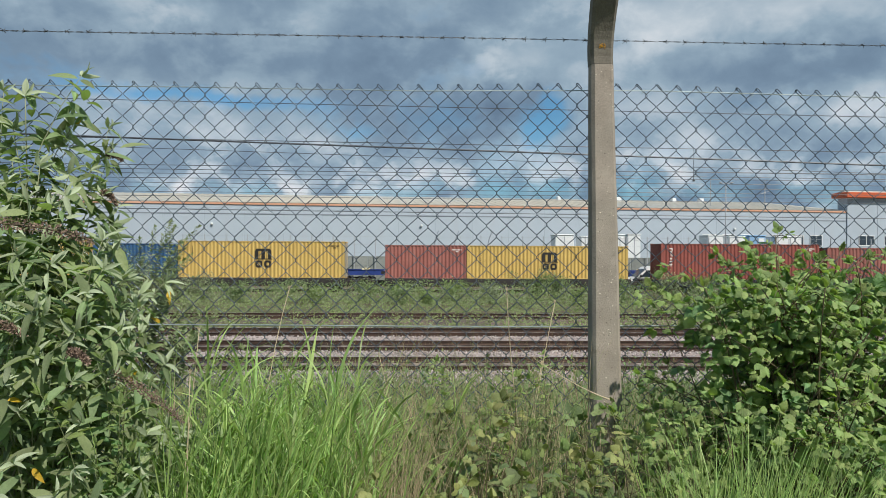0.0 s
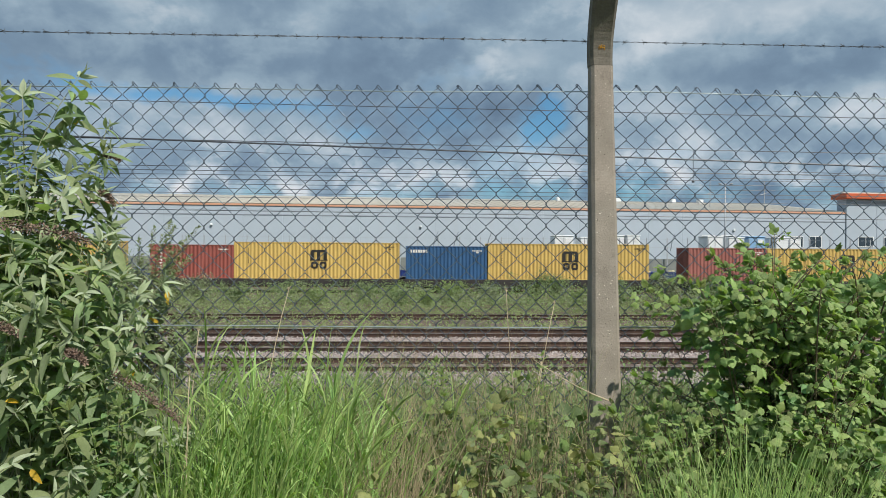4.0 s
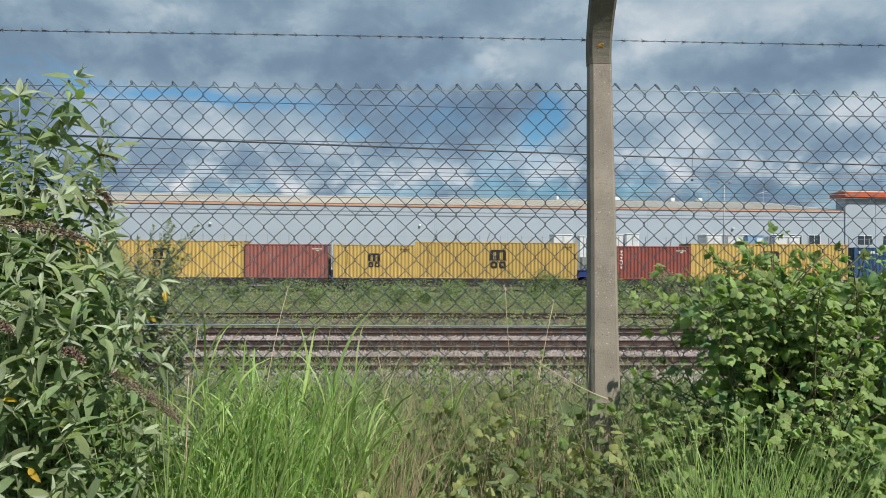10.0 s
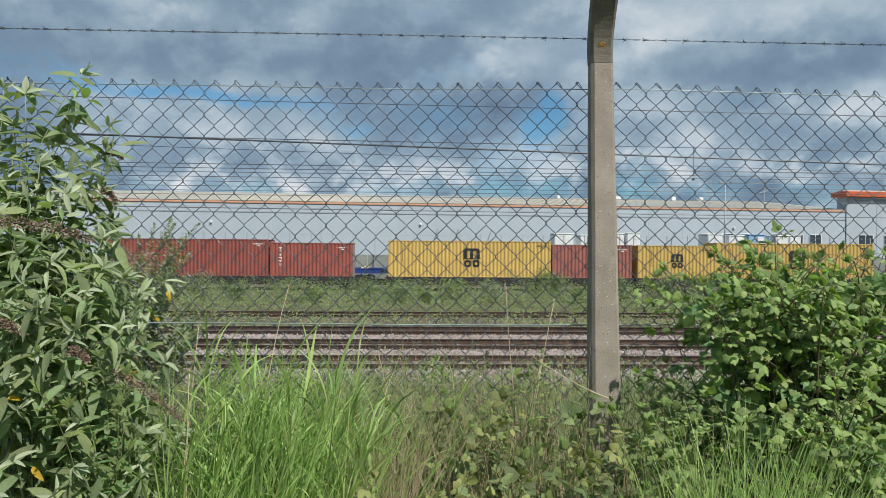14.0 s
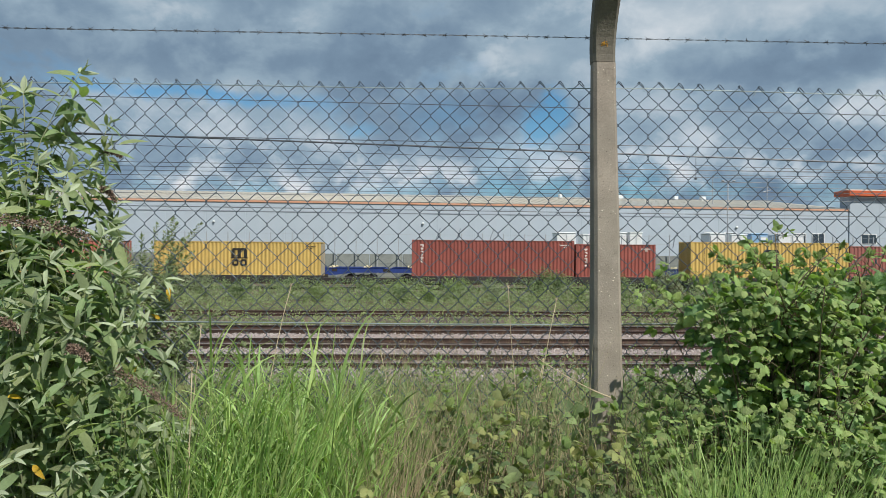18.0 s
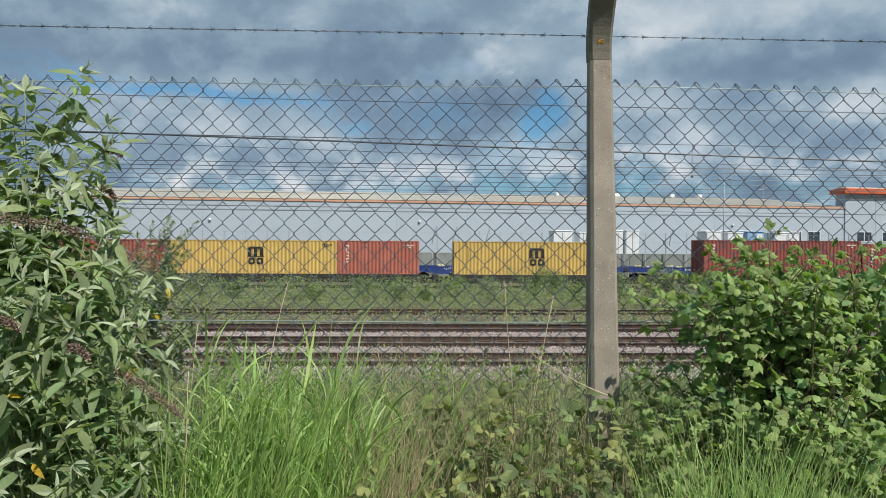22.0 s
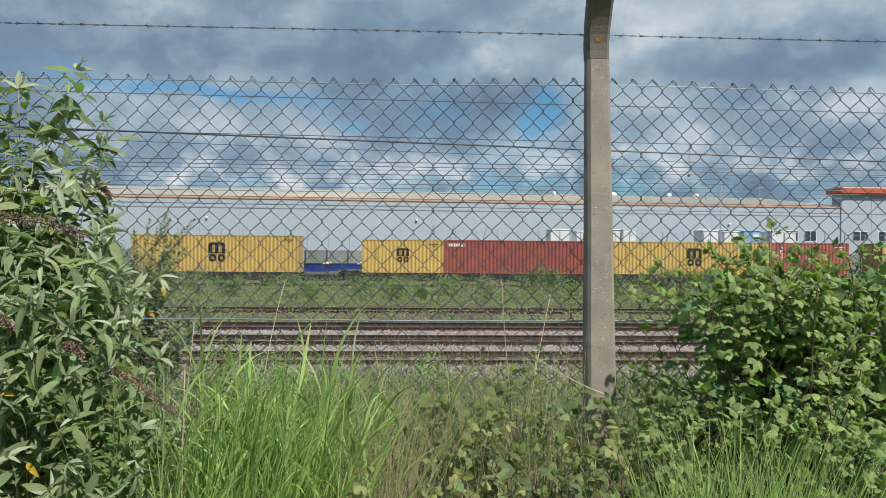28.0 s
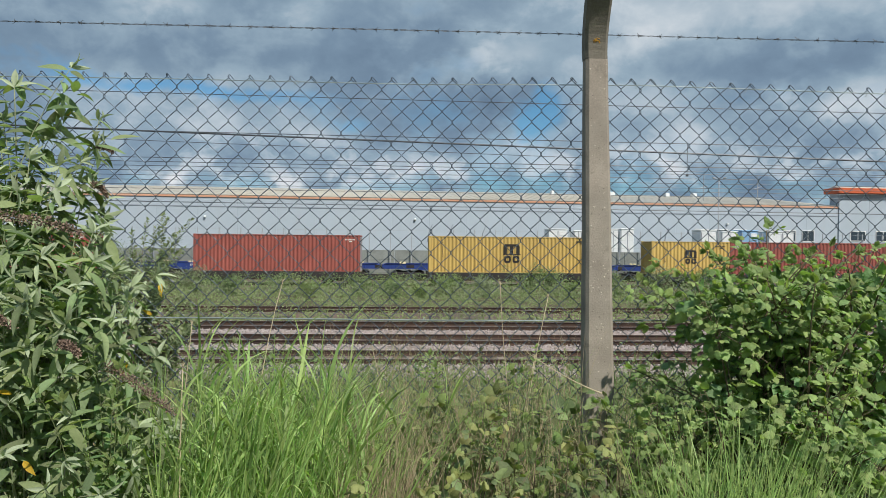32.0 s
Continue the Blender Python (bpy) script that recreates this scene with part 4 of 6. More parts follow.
def build_wheelset():
    """Two flanged wheels on an axle, turning about y."""
    s = Shape()
    R = 0.365
    prof = [(-.80, .05), (-.80, .12), (-.79, R + .028), (-.765, R + .028), (-.755, R), (-.665, R - .004), (-.66, R - .05), (-.70, R - .08), (-.70, .14), (-.66, .12), (-.66, .075)]
    prof = prof + [(-y, r) for y, r in reversed(prof)]
    n = 20
    for i in range(n):
        a = 2 * math.pi * i / n
        s.v += [(r * math.cos(a), y, r * math.sin(a)) for y, r in prof]
    k = len(prof)
    for i in range(n):
        j = (i + 1) % n
        s.f += [(i * k + q, i * k + q + 1, j * k + q + 1, j * k + q) for q in range(k - 1)]
    s.m = [0] * len(s.f)
    # web holes seen as raised bosses make the turning visible
    for a in range(4):
        t = a * math.pi / 2
        s.box(.20 * math.cos(t) - .03, .20 * math.cos(t) + .03, -.735, -.70, .20 * math.sin(t) - .03, .20 * math.sin(t) + .03)
    return s.data("wheelset", M["wagon_dark"])


WHEELSET = build_wheelset()
WHEELS = []


def build_wagon(x0, x1, ext0, ext1):
    """A low-deck container wagon from x0 to x1 whose frame runs on by ext0 and ext1; local z is from the rail."""
    xm, L2 = (x0 + x1) / 2, (x1 - x0) / 2
    w = thing("container_wagon", "low-deck container wagon with dark grimy sills and bogies", "railway wagon", "wagons of the train")
    D = 0.80
    for y in (-1, 1):
        part("side_sill", Shape().box(-L2, L2, y * 1.28 - .05, y * 1.28 + .05, D - .38, D + .15, bevel=.015), M["wagon_dark"], w, "dark grimy side sill")
    part("centre_beam", Shape().box(-L2 - ext0, L2 + ext1, -.35, .35, D - .40, D - .06, bevel=.02), M["wagon_dark"], w)
    for i in range(7):
        x = -L2 + .4 + i * (2 * L2 - .8) / 6
        part("cross_beam", Shape().box(x - .10, x + .10, -1.225, 1.225, D - .22, D - .012, bevel=.015), M["wagon_dark"], w)
    for sgn, ext in ((-1, ext0), (1, ext1)):
        if ext > .3:
            a, b = sorted((sgn * (L2 + ext - .16), sgn * (L2 + ext)))
            part("headstock", Shape().box(a, b, -1.2, 1.2, D - .30, D + .10, bevel=.03), M["wagon_dark"], w)
            for y in (-.86, .86):
                part("buffer", Shape().tube([(sgn * (L2 + ext), y, .84), (sgn * (L2 + ext + .06), y, .84), (sgn * (L2 + ext + .065), y, .84), (sgn * (L2 + ext + .09), y, .84)], [.07, .07, .17, .17], 10), M["wagon_dark"], w)
        else:
            part("inner_coupler", Shape().tube([(sgn * L2, 0, .7), (sgn * (L2 + .19), 0, .7)], .10, 8), M["wagon_dark"], w)
    for sgn in (-1, 1):
        bx = sgn * (L2 - 1.6)
        bg = part("bogie", Shape().box(bx - 1.35, bx + 1.35, -1.08, -.92, .28, .55, bevel=.05).box(bx - 1.35, bx + 1.35, .92, 1.08, .28, .55, bevel=.05).box(bx - .2, bx + .2, -.9, .9, .24, .39, bevel=.04), M["wagon_dark"], w)
        for d in (-.9, .9):
            part("axle_box", Shape().box(bx + d - .16, bx + d + .16, -1.16, -1.082, .22, .52, bevel=.04), M["wagon_dark"], bg)
            ws = part("wheelset", WHEELSET, (), w, at=pose(bx + d, 0, .368))
            WHEELS.append((ws, bx + d))
    part("brake_rod", Shape().tube([(-L2 + 3, -.9, .5), (L2 - 3, -.9, .5)], .03, 6), M["wagon_dark"], w)
    part("equipment_box", Shape().box(-.6, .5, -1.15, -.75, .28, .41, bevel=.03), M["wagon_dark"], w)
    MOVING.append((w, xm, RAIL_Z))


# right to left: wagons (deck from, to, bare frame before, after)
for _w in ((18.2, 37.5, 1.1, 1.1), (-2.45, 16.05, 1.45, 1.05), (-23.95, -5.35, .2, 1.35), (-42.7, -24.15, 1.15, .18), (-63.55, -45.05, .15, 1.2), (-82.35, -63.75, 1.2, .15), (-103.3, -84.75, .2, 1.2),
           (-122.4, -109.7, 1.1, 6.2), (-143.1, -124.7, .2, 1.1), (-162.1, -143.55, 1.2, .2), (-178.95, -166.6, 2.4, 3.2), (-196.2, -183.85, 3.2, 2.4), (-216.0, -203.4, 1.5, 3.6)):
    build_wagon(*_w)



def build_parked_wagon(xc, seed):
    """An empty blue flat wagon standing on the siding; local z is from the rail."""
    rng = random.Random(seed)
    w = thing("flat_wagon", "empty blue container flat wagon with yellow spigots and pale graffiti", "railway wagon", "wagons parked on the siding", at=pose(xc, SIDING_Y, RAIL_Z))
    L2, top = 10.05, 1.27
    for y in (-1, 1):
        b = part("side_beam", Shape().prism([(-L2, .88), (-L2 + 2.6, .88), (-L2 + 4.4, .66), (L2 - 4.4, .66), (L2 - 2.6, .88), (L2, .88), (L2, top), (-L2, top)], "y", y * 1.2 - .05, y * 1.2 + .05), M["wagon_blue"], w, "bright blue side beam")
        part("top_flange", Shape().box(-L2, L2, y * 1.2 - .10, y * 1.2 + .10, top + .003, top + .05, bevel=.01), M["wagon_blue"], b)
        for q in range(9 if y < 0 else 0):
            x = -L2 + 1.0 + q * (2 * L2 - 2.0) / 8
            ya, yb = sorted((y * 1.253, y * 1.285))
            part("stiffener", Shape().box(x - .05, x + .05, ya, yb, .95, top - .02, bevel=.01), M["wagon_blue"], b)
            if q % 3 != 1:
                # thin dark plate on the beam face, painting in a recess's shade
                xx = x + rng.uniform(.4, 1.2)
                ya, yb = sorted((y * 1.252, y * 1.262))
                part("dark_recess", Shape().box(xx, xx + rng.uniform(.35, .8), ya, yb, .97, top - .06, bevel=.003), M["wagon_dark"], b, "black plate standing for a shaded recess in the beam")
        for x in (-8.5, -5.55, -2.85, 2.85, 5.55, 8.5):
            part("spigot", Shape().box(x - .26, x - .06, y * 1.12 - .10, y * 1.12 + .10, top + .053, top + .17, bevel=.03).box(x + .06, x + .26, y * 1.12 - .10, y * 1.12 + .10, top + .053, top + .17, bevel=.03)
                 .box(x - .28, x + .28, y * 1.12 - .09, y * 1.12 + .09, top + .052, top + .075), M["pale_fitting"], b, "pale yellow container spigot")
    part("deck", Shape().box(-L2, L2, -1.148, 1.148, top - .10, top - .02), M["wagon_dark"], w)
    for x in (-L2, L2):
        k = 1 if x > 0 else -1
        a, c = sorted((x, x + k * .18))
        part("headstock", Shape().box(a, c, -1.25, 1.25, .88, top, bevel=.03), M["wagon_blue"], w)
        for y in (-.86, .86):
            part("buffer", Shape().tube([(x + k * .18, y, 1.04), (x + k * .24, y, 1.04), (x + k * .245, y, 1.04), (x + k * .28, y, 1.04)], [.09, .09, .22, .22], 10), M["wagon_dark"], w)
        bx = x - k * 2.1
        bg = part("bogie", Shape().box(bx - 1.35, bx + 1.35, -1.08, -.92, .32, .62, bevel=.05).box(bx - 1.35, bx + 1.35, .92, 1.08, .32, .62, bevel=.05).box(bx - .2, bx + .2, -.9, .9, .30, .69, bevel=.04), M["wagon_dark"], w)
        for d in (-.9, .9):
            part("axle_box", Shape().box(bx + d - .16, bx + d + .16, -1.16, -1.082, .24, .56, bevel=.04), M["wagon_dark"], bg)
            part("wheelset", WHEELSET, (), w, at=pose(bx + d, 0, .368))
    # graffiti, as loose pale strokes
    g = Shape()
    x0 = rng.uniform(-6.0, -4.4) if seed % 2 else rng.uniform(-5.8, -4.8)
    for q in range(16):
        x, z, h = x0 + q * .115 + rng.uniform(-.04, .04), .98 + rng.uniform(0, .12), rng.uniform(.10, .20)
        k = rng.uniform(-.09, .09)
        g.prism([(x, z), (x + .055, z), (x + .055 + k, z + h), (x + k, z + h)], "y", -1.2535 - .001 * (q % 3), -1.2505)
    part("graffiti", g, M["white"], w, "pale graffiti strokes", kind="stuff")


for _i, _x in enumerate((-33.75, -13.0, 7.73, 28.47)):
    build_parked_wagon(_x, 3 + _i)

solid("access_road", Shape().box(-300, 300, 56.15, 58.45, -2.4, -1.90), M["road"], "grey service road between the running line and the siding", "road", "structure")

YEL, YELS = "yellow corrugated steel forty-foot container with a dark painted mark", "short yellow corrugated steel container with a dark painted mark"
RED, REDS = "brown-red corrugated steel forty-foot container on the train", "short brown-red corrugated steel container on the train"
KINDS = {
    "Y": build_container(40, True, "yellow", .98, "", YEL), "y": build_container(40, False, "yellow", .92, "", YEL), "s": build_container(20, False, "yellow", .72, "", YELS),
    "r": build_container(20, False, "red", 0, "side", REDS + " with white marking"), "q": build_container(20, False, "dusty", 0, "", REDS), "f": build_container(20, False, "faded", 0, "side", "short faded red corrugated steel container with white marking"),
    "R": build_container(40, True, "red", 0, "side", RED + " with white marking"), "L": build_container(40, False, "red", 0, "top", RED), "G": build_container(40, True, "red", 0, "", RED + ", plain sides"),
    "b": build_container(20, False, "blue", 0, "top", "short dark blue corrugated steel container with white marking"),
}
_used = set()
for _k, _x in (("q", 34.2), ("R", 24.45), ("y", 9.75), ("q", .60), ("Y", -11.55), ("b", -20.75), ("Y", -30.35), ("r", -39.5), ("Y", -51.22), ("s", -60.35), ("q", -66.85), ("Y", -76.05), ("r", -87.85),
               ("R", -97.1), ("y", -116.05), ("f", -127.8), ("y", -136.95), ("L", -149.75), ("s", -158.9), ("Y", -172.7), ("G", -190.0), ("G", -209.7)):
    _o = KINDS[_k] if _k not in _used else copy_thing(KINDS[_k], Matrix())
    _used.add(_k)
    MOVING.append((_o, _x, DECK_Z))


VAN_Y, VAN_ROAD, VAN_WHEELS = 57.30, -1.90, []


def build_van():
    """A panel van whose nose points to -x; local z is from the road."""
    v = thing("panel_van", "white panel van driving along the yard behind the train", "van")
    side = [(-2.28, .38), (-2.33, .62), (-2.27, .86), (-2.10, .98), (-1.50, 1.13), (-.84, 1.84), (-.62, 1.97), (-.30, 2.03), (1.95, 2.06), (2.18, 2.00), (2.27, 1.85), (2.33, .70), (2.33, .40), (2.20, .30), (-2.10, .28)]
    body = Shape().prism(side, "y", -.93, .93).data("body", M["van_paint"])
    bm = bmesh.new()
    bm.from_mesh(body)
    bmesh.ops.bevel(bm, geom=bm.edges[:], offset=.05, segments=2, affect="EDGES", clamp_overlap=True)
    bm.to_mesh(body)
    bm.free()
    part("body", body, (), v, smooth=False)
    part("windscreen", Shape().prism([(-1.48, 1.155), (-.88, 1.80), (-.895, 1.815), (-1.495, 1.17)], "y", -.80, .80), M["glass"], v, "dark sloping windscreen")
    for s in (-1, 1):
        y0, y1 = sorted((s * .925, s * .936))
        part("side_window", Shape().prism([(-1.26, 1.17), (-.74, 1.72), (-.20, 1.75), (-.20, 1.15)], "y", y0, y1), M["glass"], v, "dark cab side window")
        part("sliding_door_rail", Shape().box(.1, 1.9, min(s * .93, s * .945), max(s * .93, s * .945), 1.20, 1.23), M["seam"], v)
        part("side_trim", Shape().box(-1.2, 1.2, min(s * .93, s * .95), max(s * .93, s * .95), .55, .66, bevel=.008), M["wagon_dark"], v, "black rubbing strip")
        part("door_mirror", Shape().box(-1.32, -1.20, min(s * .94, s * 1.12), max(s * .94, s * 1.12), 1.14, 1.38, bevel=.03), M["wagon_dark"], v)
        part("headlight", Shape().box(-2.335, -2.20, min(s * .5, s * .85), max(s * .5, s * .85), .72, .88, bevel=.03), M["frame_white"], v, "clear headlight")
        part("tail_light", Shape().box(2.30, 2.345, min(s * .78, s * .90), max(s * .78, s * .90), .85, 1.25, bevel=.01), M["fascia_red"], v, "red tail light")
    part("front_bumper", Shape().box(-2.40, -2.20, -.88, .88, .34, .56, bevel=.05), M["wagon_dark"], v, "dark plastic bumper")
    part("rear_bumper", Shape().box(2.26, 2.40, -.88, .88, .34, .54, bevel=.04), M["wagon_dark"], v)
    for x in (-1.45, 1.40):
        for s in (-1, 1):
            w = part("wheel", Shape().tube([(0, -.10, 0), (0, -.085, 0), (0, .085, 0), (0, .10, 0)], [.28, .32, .32, .28], 18), M["wagon_dark"], v, "black tyre", at=pose(x, s * .86, .32))
            part("rim", Shape().tube([(0, s * .101, 0), (0, s * .112, 0)], [.19, .15], 12), M["steel_post"], w, "grey steel rim")
            VAN_WHEELS.append((w, x, s * .86))
    return v


VAN = build_van()


def van_x(t):
    return -2.73 - 3.2 * (t - 7.0)


def train_x(t):
    return float(np.interp(t, [k[0] for k in TRAIN_KEYS], [k[1] for k in TRAIN_KEYS]))

# ---- chain-link fence ----
FENCE_Y, MESH_P, MESH_H, MESH_TOP, MESH_BOTTOM = 2.40, 0.0697, 0.0757, 2.064, 0.42


def mesh_wire(phase):
    """One zigzag wire of the chain link, bent round its neighbours; phase +1 or -1 sets to which side it ends at the top."""
    pts, a, r = [], MESH_P / 4, 0.00162
    z, side = MESH_TOP, phase
    n = int((MESH_TOP - MESH_BOTTOM) / (MESH_H / 2))
    for i in range(n + 1):
        pts.append((side * (a + .0004), 0.0, z + .0030))
        pts.append((side * (a + .0004), 0.0, z - .0030))
        pts.append((0, (r if i % 2 else -r) * phase * 1.2, z - MESH_H / 4))
        side, z = -side, z - MESH_H / 2
    return Shape().tube(pts[:-1], r, 5).data("mesh_wire", M["galv"], smooth=True)


def fence_rise(x):
    """The mesh is pulled up a little where it is tied to the post."""
    return .015 * math.exp(-((x - .68) / .52) ** 2)


def fence_x(x):
    return x + .027 * max(0, x - .70)


def build_fence():
    f = thing("chain_link_fence", "weathered galvanised chain-link fence with a knuckled top edge", "fence", at=pose(0, FENCE_Y, 0))
    kinds = mesh_wire(1), mesh_wire(-1)
    rng = random.Random(3)
    x0 = -0.003 - MESH_P / 4
    for i in range(-92, 112):
        x = x0 + i * MESH_P / 2
        part("mesh_wire", kinds[i % 2], (), f, at=pose(fence_x(x), rng.uniform(-.0006, .0006), fence_rise(x) + 0.002 * math.sin(x * 2.1) + .001, 0, rng.uniform(-.10, .10), 0) @ Matrix.Diagonal((1.027 if x > .7 else 1, 1, 1, 1)))
    # the wire ends are turned down over one another at the top edge
    tip = Shape().tube([(-.0035, .002, 2.0615), (-.001, -.002, 2.0665), (.0030, -.0035, 2.0665), (.0065, -.004, 2.0625), (.0165, -.004, 2.0505), (.0172, -.001, 2.0485)], .0015, 5).data("knuckle", M["galv"], smooth=True)
    for i in range(-46, 56):
        part("knuckle", tip, (), f, at=pose(fence_x(-0.003 + i * MESH_P), 0, .002 + fence_rise(i * MESH_P), 0, 0, rng.uniform(-15, 15)))
    tie = Shape().tube([(-.006, -.007, 2.037), (0, -.0085, 2.046), (.004, .003, 2.050), (.006, .004, 2.040), (-.003, -.008, 2.038), (-.010, -.010, 2.030)], .0009, 5).data("tie_wire", M["tension"], smooth=True)
    for x in (-1.86, -1.33, -.86, -.40, .06, .45, .79, 1.18, 1.62, 2.05):
        for dz in (0, 1.2325 - 2.043):
            part("tie_wire", tie, (), f, at=pose(x + .02 * dz, 0, dz + (0 if dz else .005 + .8 * fence_rise(x))))
    for z, r in ((2.043, .0018), (1.2325, .0023), (.445, .0022)):
        pts = [(-3.2 + k * .4, -.0045, z + .0025 * math.sin(k * 1.3) + (.005 + .8 * fence_rise(-3.2 + k * .4) if z > 2 else 0)) for k in range(18)]
        part("line_wire", Shape().tube(pts, r, 6), M["tension"], f, "smooth pale straining wire", smooth=True)


build_fence()


def build_post(x_shift):
    """Tapered concrete post with a cranked head leaning towards the path."""
    p = thing("concrete_post", "tapered concrete fence post with a cranked darker top", "fence post", "concrete fence posts", at=pose(x_shift, 0, 0))
    c = .010                                         # arris chamfer

    def ring(cx, w, y0, y1, z, tilt=0.0):
        q = [(cx - w / 2 + c, y0), (cx + w / 2 - c, y0), (cx + w / 2, y0 + c), (cx + w / 2, y1 - c), (cx + w / 2 - c, y1), (cx - w / 2 + c, y1), (cx - w / 2, y1 - c), (cx - w / 2, y0 + c)]
        return [(x, y, z + tilt * (y - y0)) for x, y in q]

    def loft(rings):
        s = Shape()
        for r in rings:
            s.v += r
        for j in range(len(rings) - 1):
            s.f += [(j * 8 + i, j * 8 + (i + 1) % 8, j * 8 + 8 + (i + 1) % 8, j * 8 + 8 + i) for i in range(8)]
        s.f += [tuple(range(7, -1, -1)), tuple(range(len(s.v) - 8, len(s.v)))]
        s.m = [0] * len(s.f)
        return s

    zs = np.linspace(-.35, 2.126, 14)
    shaft = []
    for z in zs:
        k = (z - 1.105) / (2.126 - 1.105)
        shaft.append(ring(.6415 - .022 * k + .0006 * math.sin(z * 9), .096 - .0205 * k, 2.300, 2.388 - .028 * k, z))
    part("shaft", loft(shaft), M["concrete"], p, "rough pale concrete shaft")
    head = [ring(.6185, .0765, 2.301, 2.361, 2.1275, 0.0)]
    for k in range(1, 19):
        t = k / 18
        e = t * t * (3 - 2 * t) if t < .5 else t * 1.0
        head.append(ring(.6185 - .014 * min(1, t * 2.2), .0765 + .007 * min(1, t * 2.2), 2.301 - .25 * e, 2.361 - .25 * e, 2.1275 + .45 * t, .35 * t))
    part("cranked_head", loft(head), M["concrete_aged"], p, "darker weathered cranked concrete head")
    return p


MAIN_POST = build_post(0)
for _x in (-2.9, 2.9):
    copy_thing(MAIN_POST, pose(_x, 0, 0))


def post_details():
    rng = random.Random(11)
    ag, pits = Shape(), Shape()
    for n in range(620):
        z = rng.uniform(.7, 2.11)
        k = (z - 1.105) / 1.021
        x = .6415 - .022 * k + rng.uniform(-.031, .031)
        r = .0006 + .0030 * rng.random() ** 3.5
        # pits are dark specks on the face, their shade held in the colour
        s = pits if n % 3 else ag
        r *= .62 if n % 3 else 1.0
        s.add([(x - r, 2.2994, z), (x, 2.2994, z - r * .8), (x + r, 2.2994, z), (x, 2.2994, z + r), (x, 2.2994 - (.0005 if n % 3 else r * .4), z)], [(0, 1, 4), (1, 2, 4), (2, 3, 4), (3, 0, 4)])
    part("exposed_aggregate", ag, M["pebble"], MAIN_POST, "pale exposed pebbles", kind="stuff")
    part("pitted_surface", pits, M["pit_shade"], MAIN_POST, "small dark specks for shaded pits", kind="stuff")
    li = Shape()
    for n in range(26):
        a, d = rng.uniform(0, 6.28), rng.uniform(0, .010) ** 1.0
        d = d * 1.2
        x, z, r = .6145 + d * math.cos(a), 2.183 + d * math.sin(a) * .8, rng.uniform(.0012, .0034)
        t = (z - 2.1275) / .45
        y = 2.3006 - .25 * t * t * (3 - 2 * t)
        li.add([(x + r * math.cos(i * 1.047), y - .0003, z + r * math.sin(i * 1.047)) for i in range(6)] + [(x, y - .0011, z)], [(i, (i + 1) % 6, 6) for i in range(6)])
    part("lichen_patch", li, M["lichen"], MAIN_POST, "orange lichen patch")


post_details()


def build_barbed():
    """A strand of two twisted wires with four-pointed barbs."""
    b = thing("barbed_wire", "single taut strand of rusty barbed wire on the post heads", "barbed wire")
    y, z = 2.343, 2.2178
    for ph in (0, math.pi):
        pts = [(-3.1 + k * .0124, y + .0016 * math.cos(k * 1.1 + ph), z + .0016 * math.sin(k * 1.1 + ph) + .0012 * math.sin(k * .03)) for k in range(501)]
        part("strand", Shape().tube(pts, .00085, 4, caps=False), M["barb"], b)
    s = Shape()
    for a in (30, 150, 215, 325):
        t = radians(a)
        k = 1 if a < 180 else -1
        s.tube([(-.003 * k, 0, 0), (.009 * k * (1 if math.cos(t) > 0 else -.6), .008 * math.cos(t) * .7, .014 * math.sin(t))], [.0012, .0005], 4)
    s.tube([(-.006, .0024, 0), (-.003, 0, .0026), (0, -.0024, 0), (.003, 0, -.0026), (.006, .0024, 0)], .0011, 4)
    s = s.data("barb", M["barb"])
    rng = random.Random(8)
    for i in range(-40, 46):
        part("barb", s, (), b, at=pose(.0104 + i * .0696, y, z, rng.uniform(0, 360), 0, rng.uniform(-25, 25)))


build_barbed()

# ---- plants ----


def leaf_template(half, n=6, fold=.10, curl=.22, saw=0.0, peak=.4):
    """A leaf of unit length along y: rows of left edge, midrib, right edge."""
    v, f = [], []
    for i in range(n):
        t = i / (n - 1)
        w = half * (math.sin(math.pi * min(1, t ** (math.log(.5) / math.log(peak)))) ** .8 if 0 < t < 1 else .03)
        if saw and 0 < i < n - 1:
            w *= 1 + (saw if i % 2 else -saw)
        z = -curl * t * t
        v += [(-w, t, z + fold * w), (0, t, z), (w, t, z + fold * w)]
    for i in range(n - 1):
        a = i * 3
        f += [(a, a + 1, a + 4, a + 3), (a + 1, a + 2, a + 5, a + 4)]
    return np.array(v), np.array(f)


LANCE = leaf_template(.155, 8, .40, .50, peak=.42)
LANCE_FLAT = leaf_template(.170, 8, .18, .22, peak=.44)
LANCE_FOLD = leaf_template(.135, 8, .75, .34, peak=.40)
LANCE_UP = leaf_template(.125, 8, .6, .24, peak=.42)


def toothed_leaf(half, n=9, fold=.3, curl=.3, pleat=.10, saw=.14, peak=.36, sag=.3, twist=0.0):
    """A broad bramble leaflet of unit length along y, pleated along its side veins, with a toothed edge that sags."""
    v, f = [], []
    for i in range(n):
        t = i / (n - 1)
        w = half * (math.sin(math.pi * min(1, t ** (math.log(.5) / math.log(peak)))) ** .72 if 0 < t < 1 else .02)
        for u in (-1, -.5, 0, .5, 1):
            k = abs(u)
            e = w * u * (1 + (saw if i % 2 else -saw) * (k == 1))
            v.append((e, t + .10 * k * (1 - t), -curl * t * t + fold * w * k - sag * w * k * k + pleat * half * k * (1 if i % 2 else -1) + twist * e * t))
    for i in range(n - 1):
        f += [(i * 5 + q, i * 5 + q + 1, i * 5 + q + 6, i * 5 + q + 5) for q in range(4)]
    return np.array(v), np.array(f)


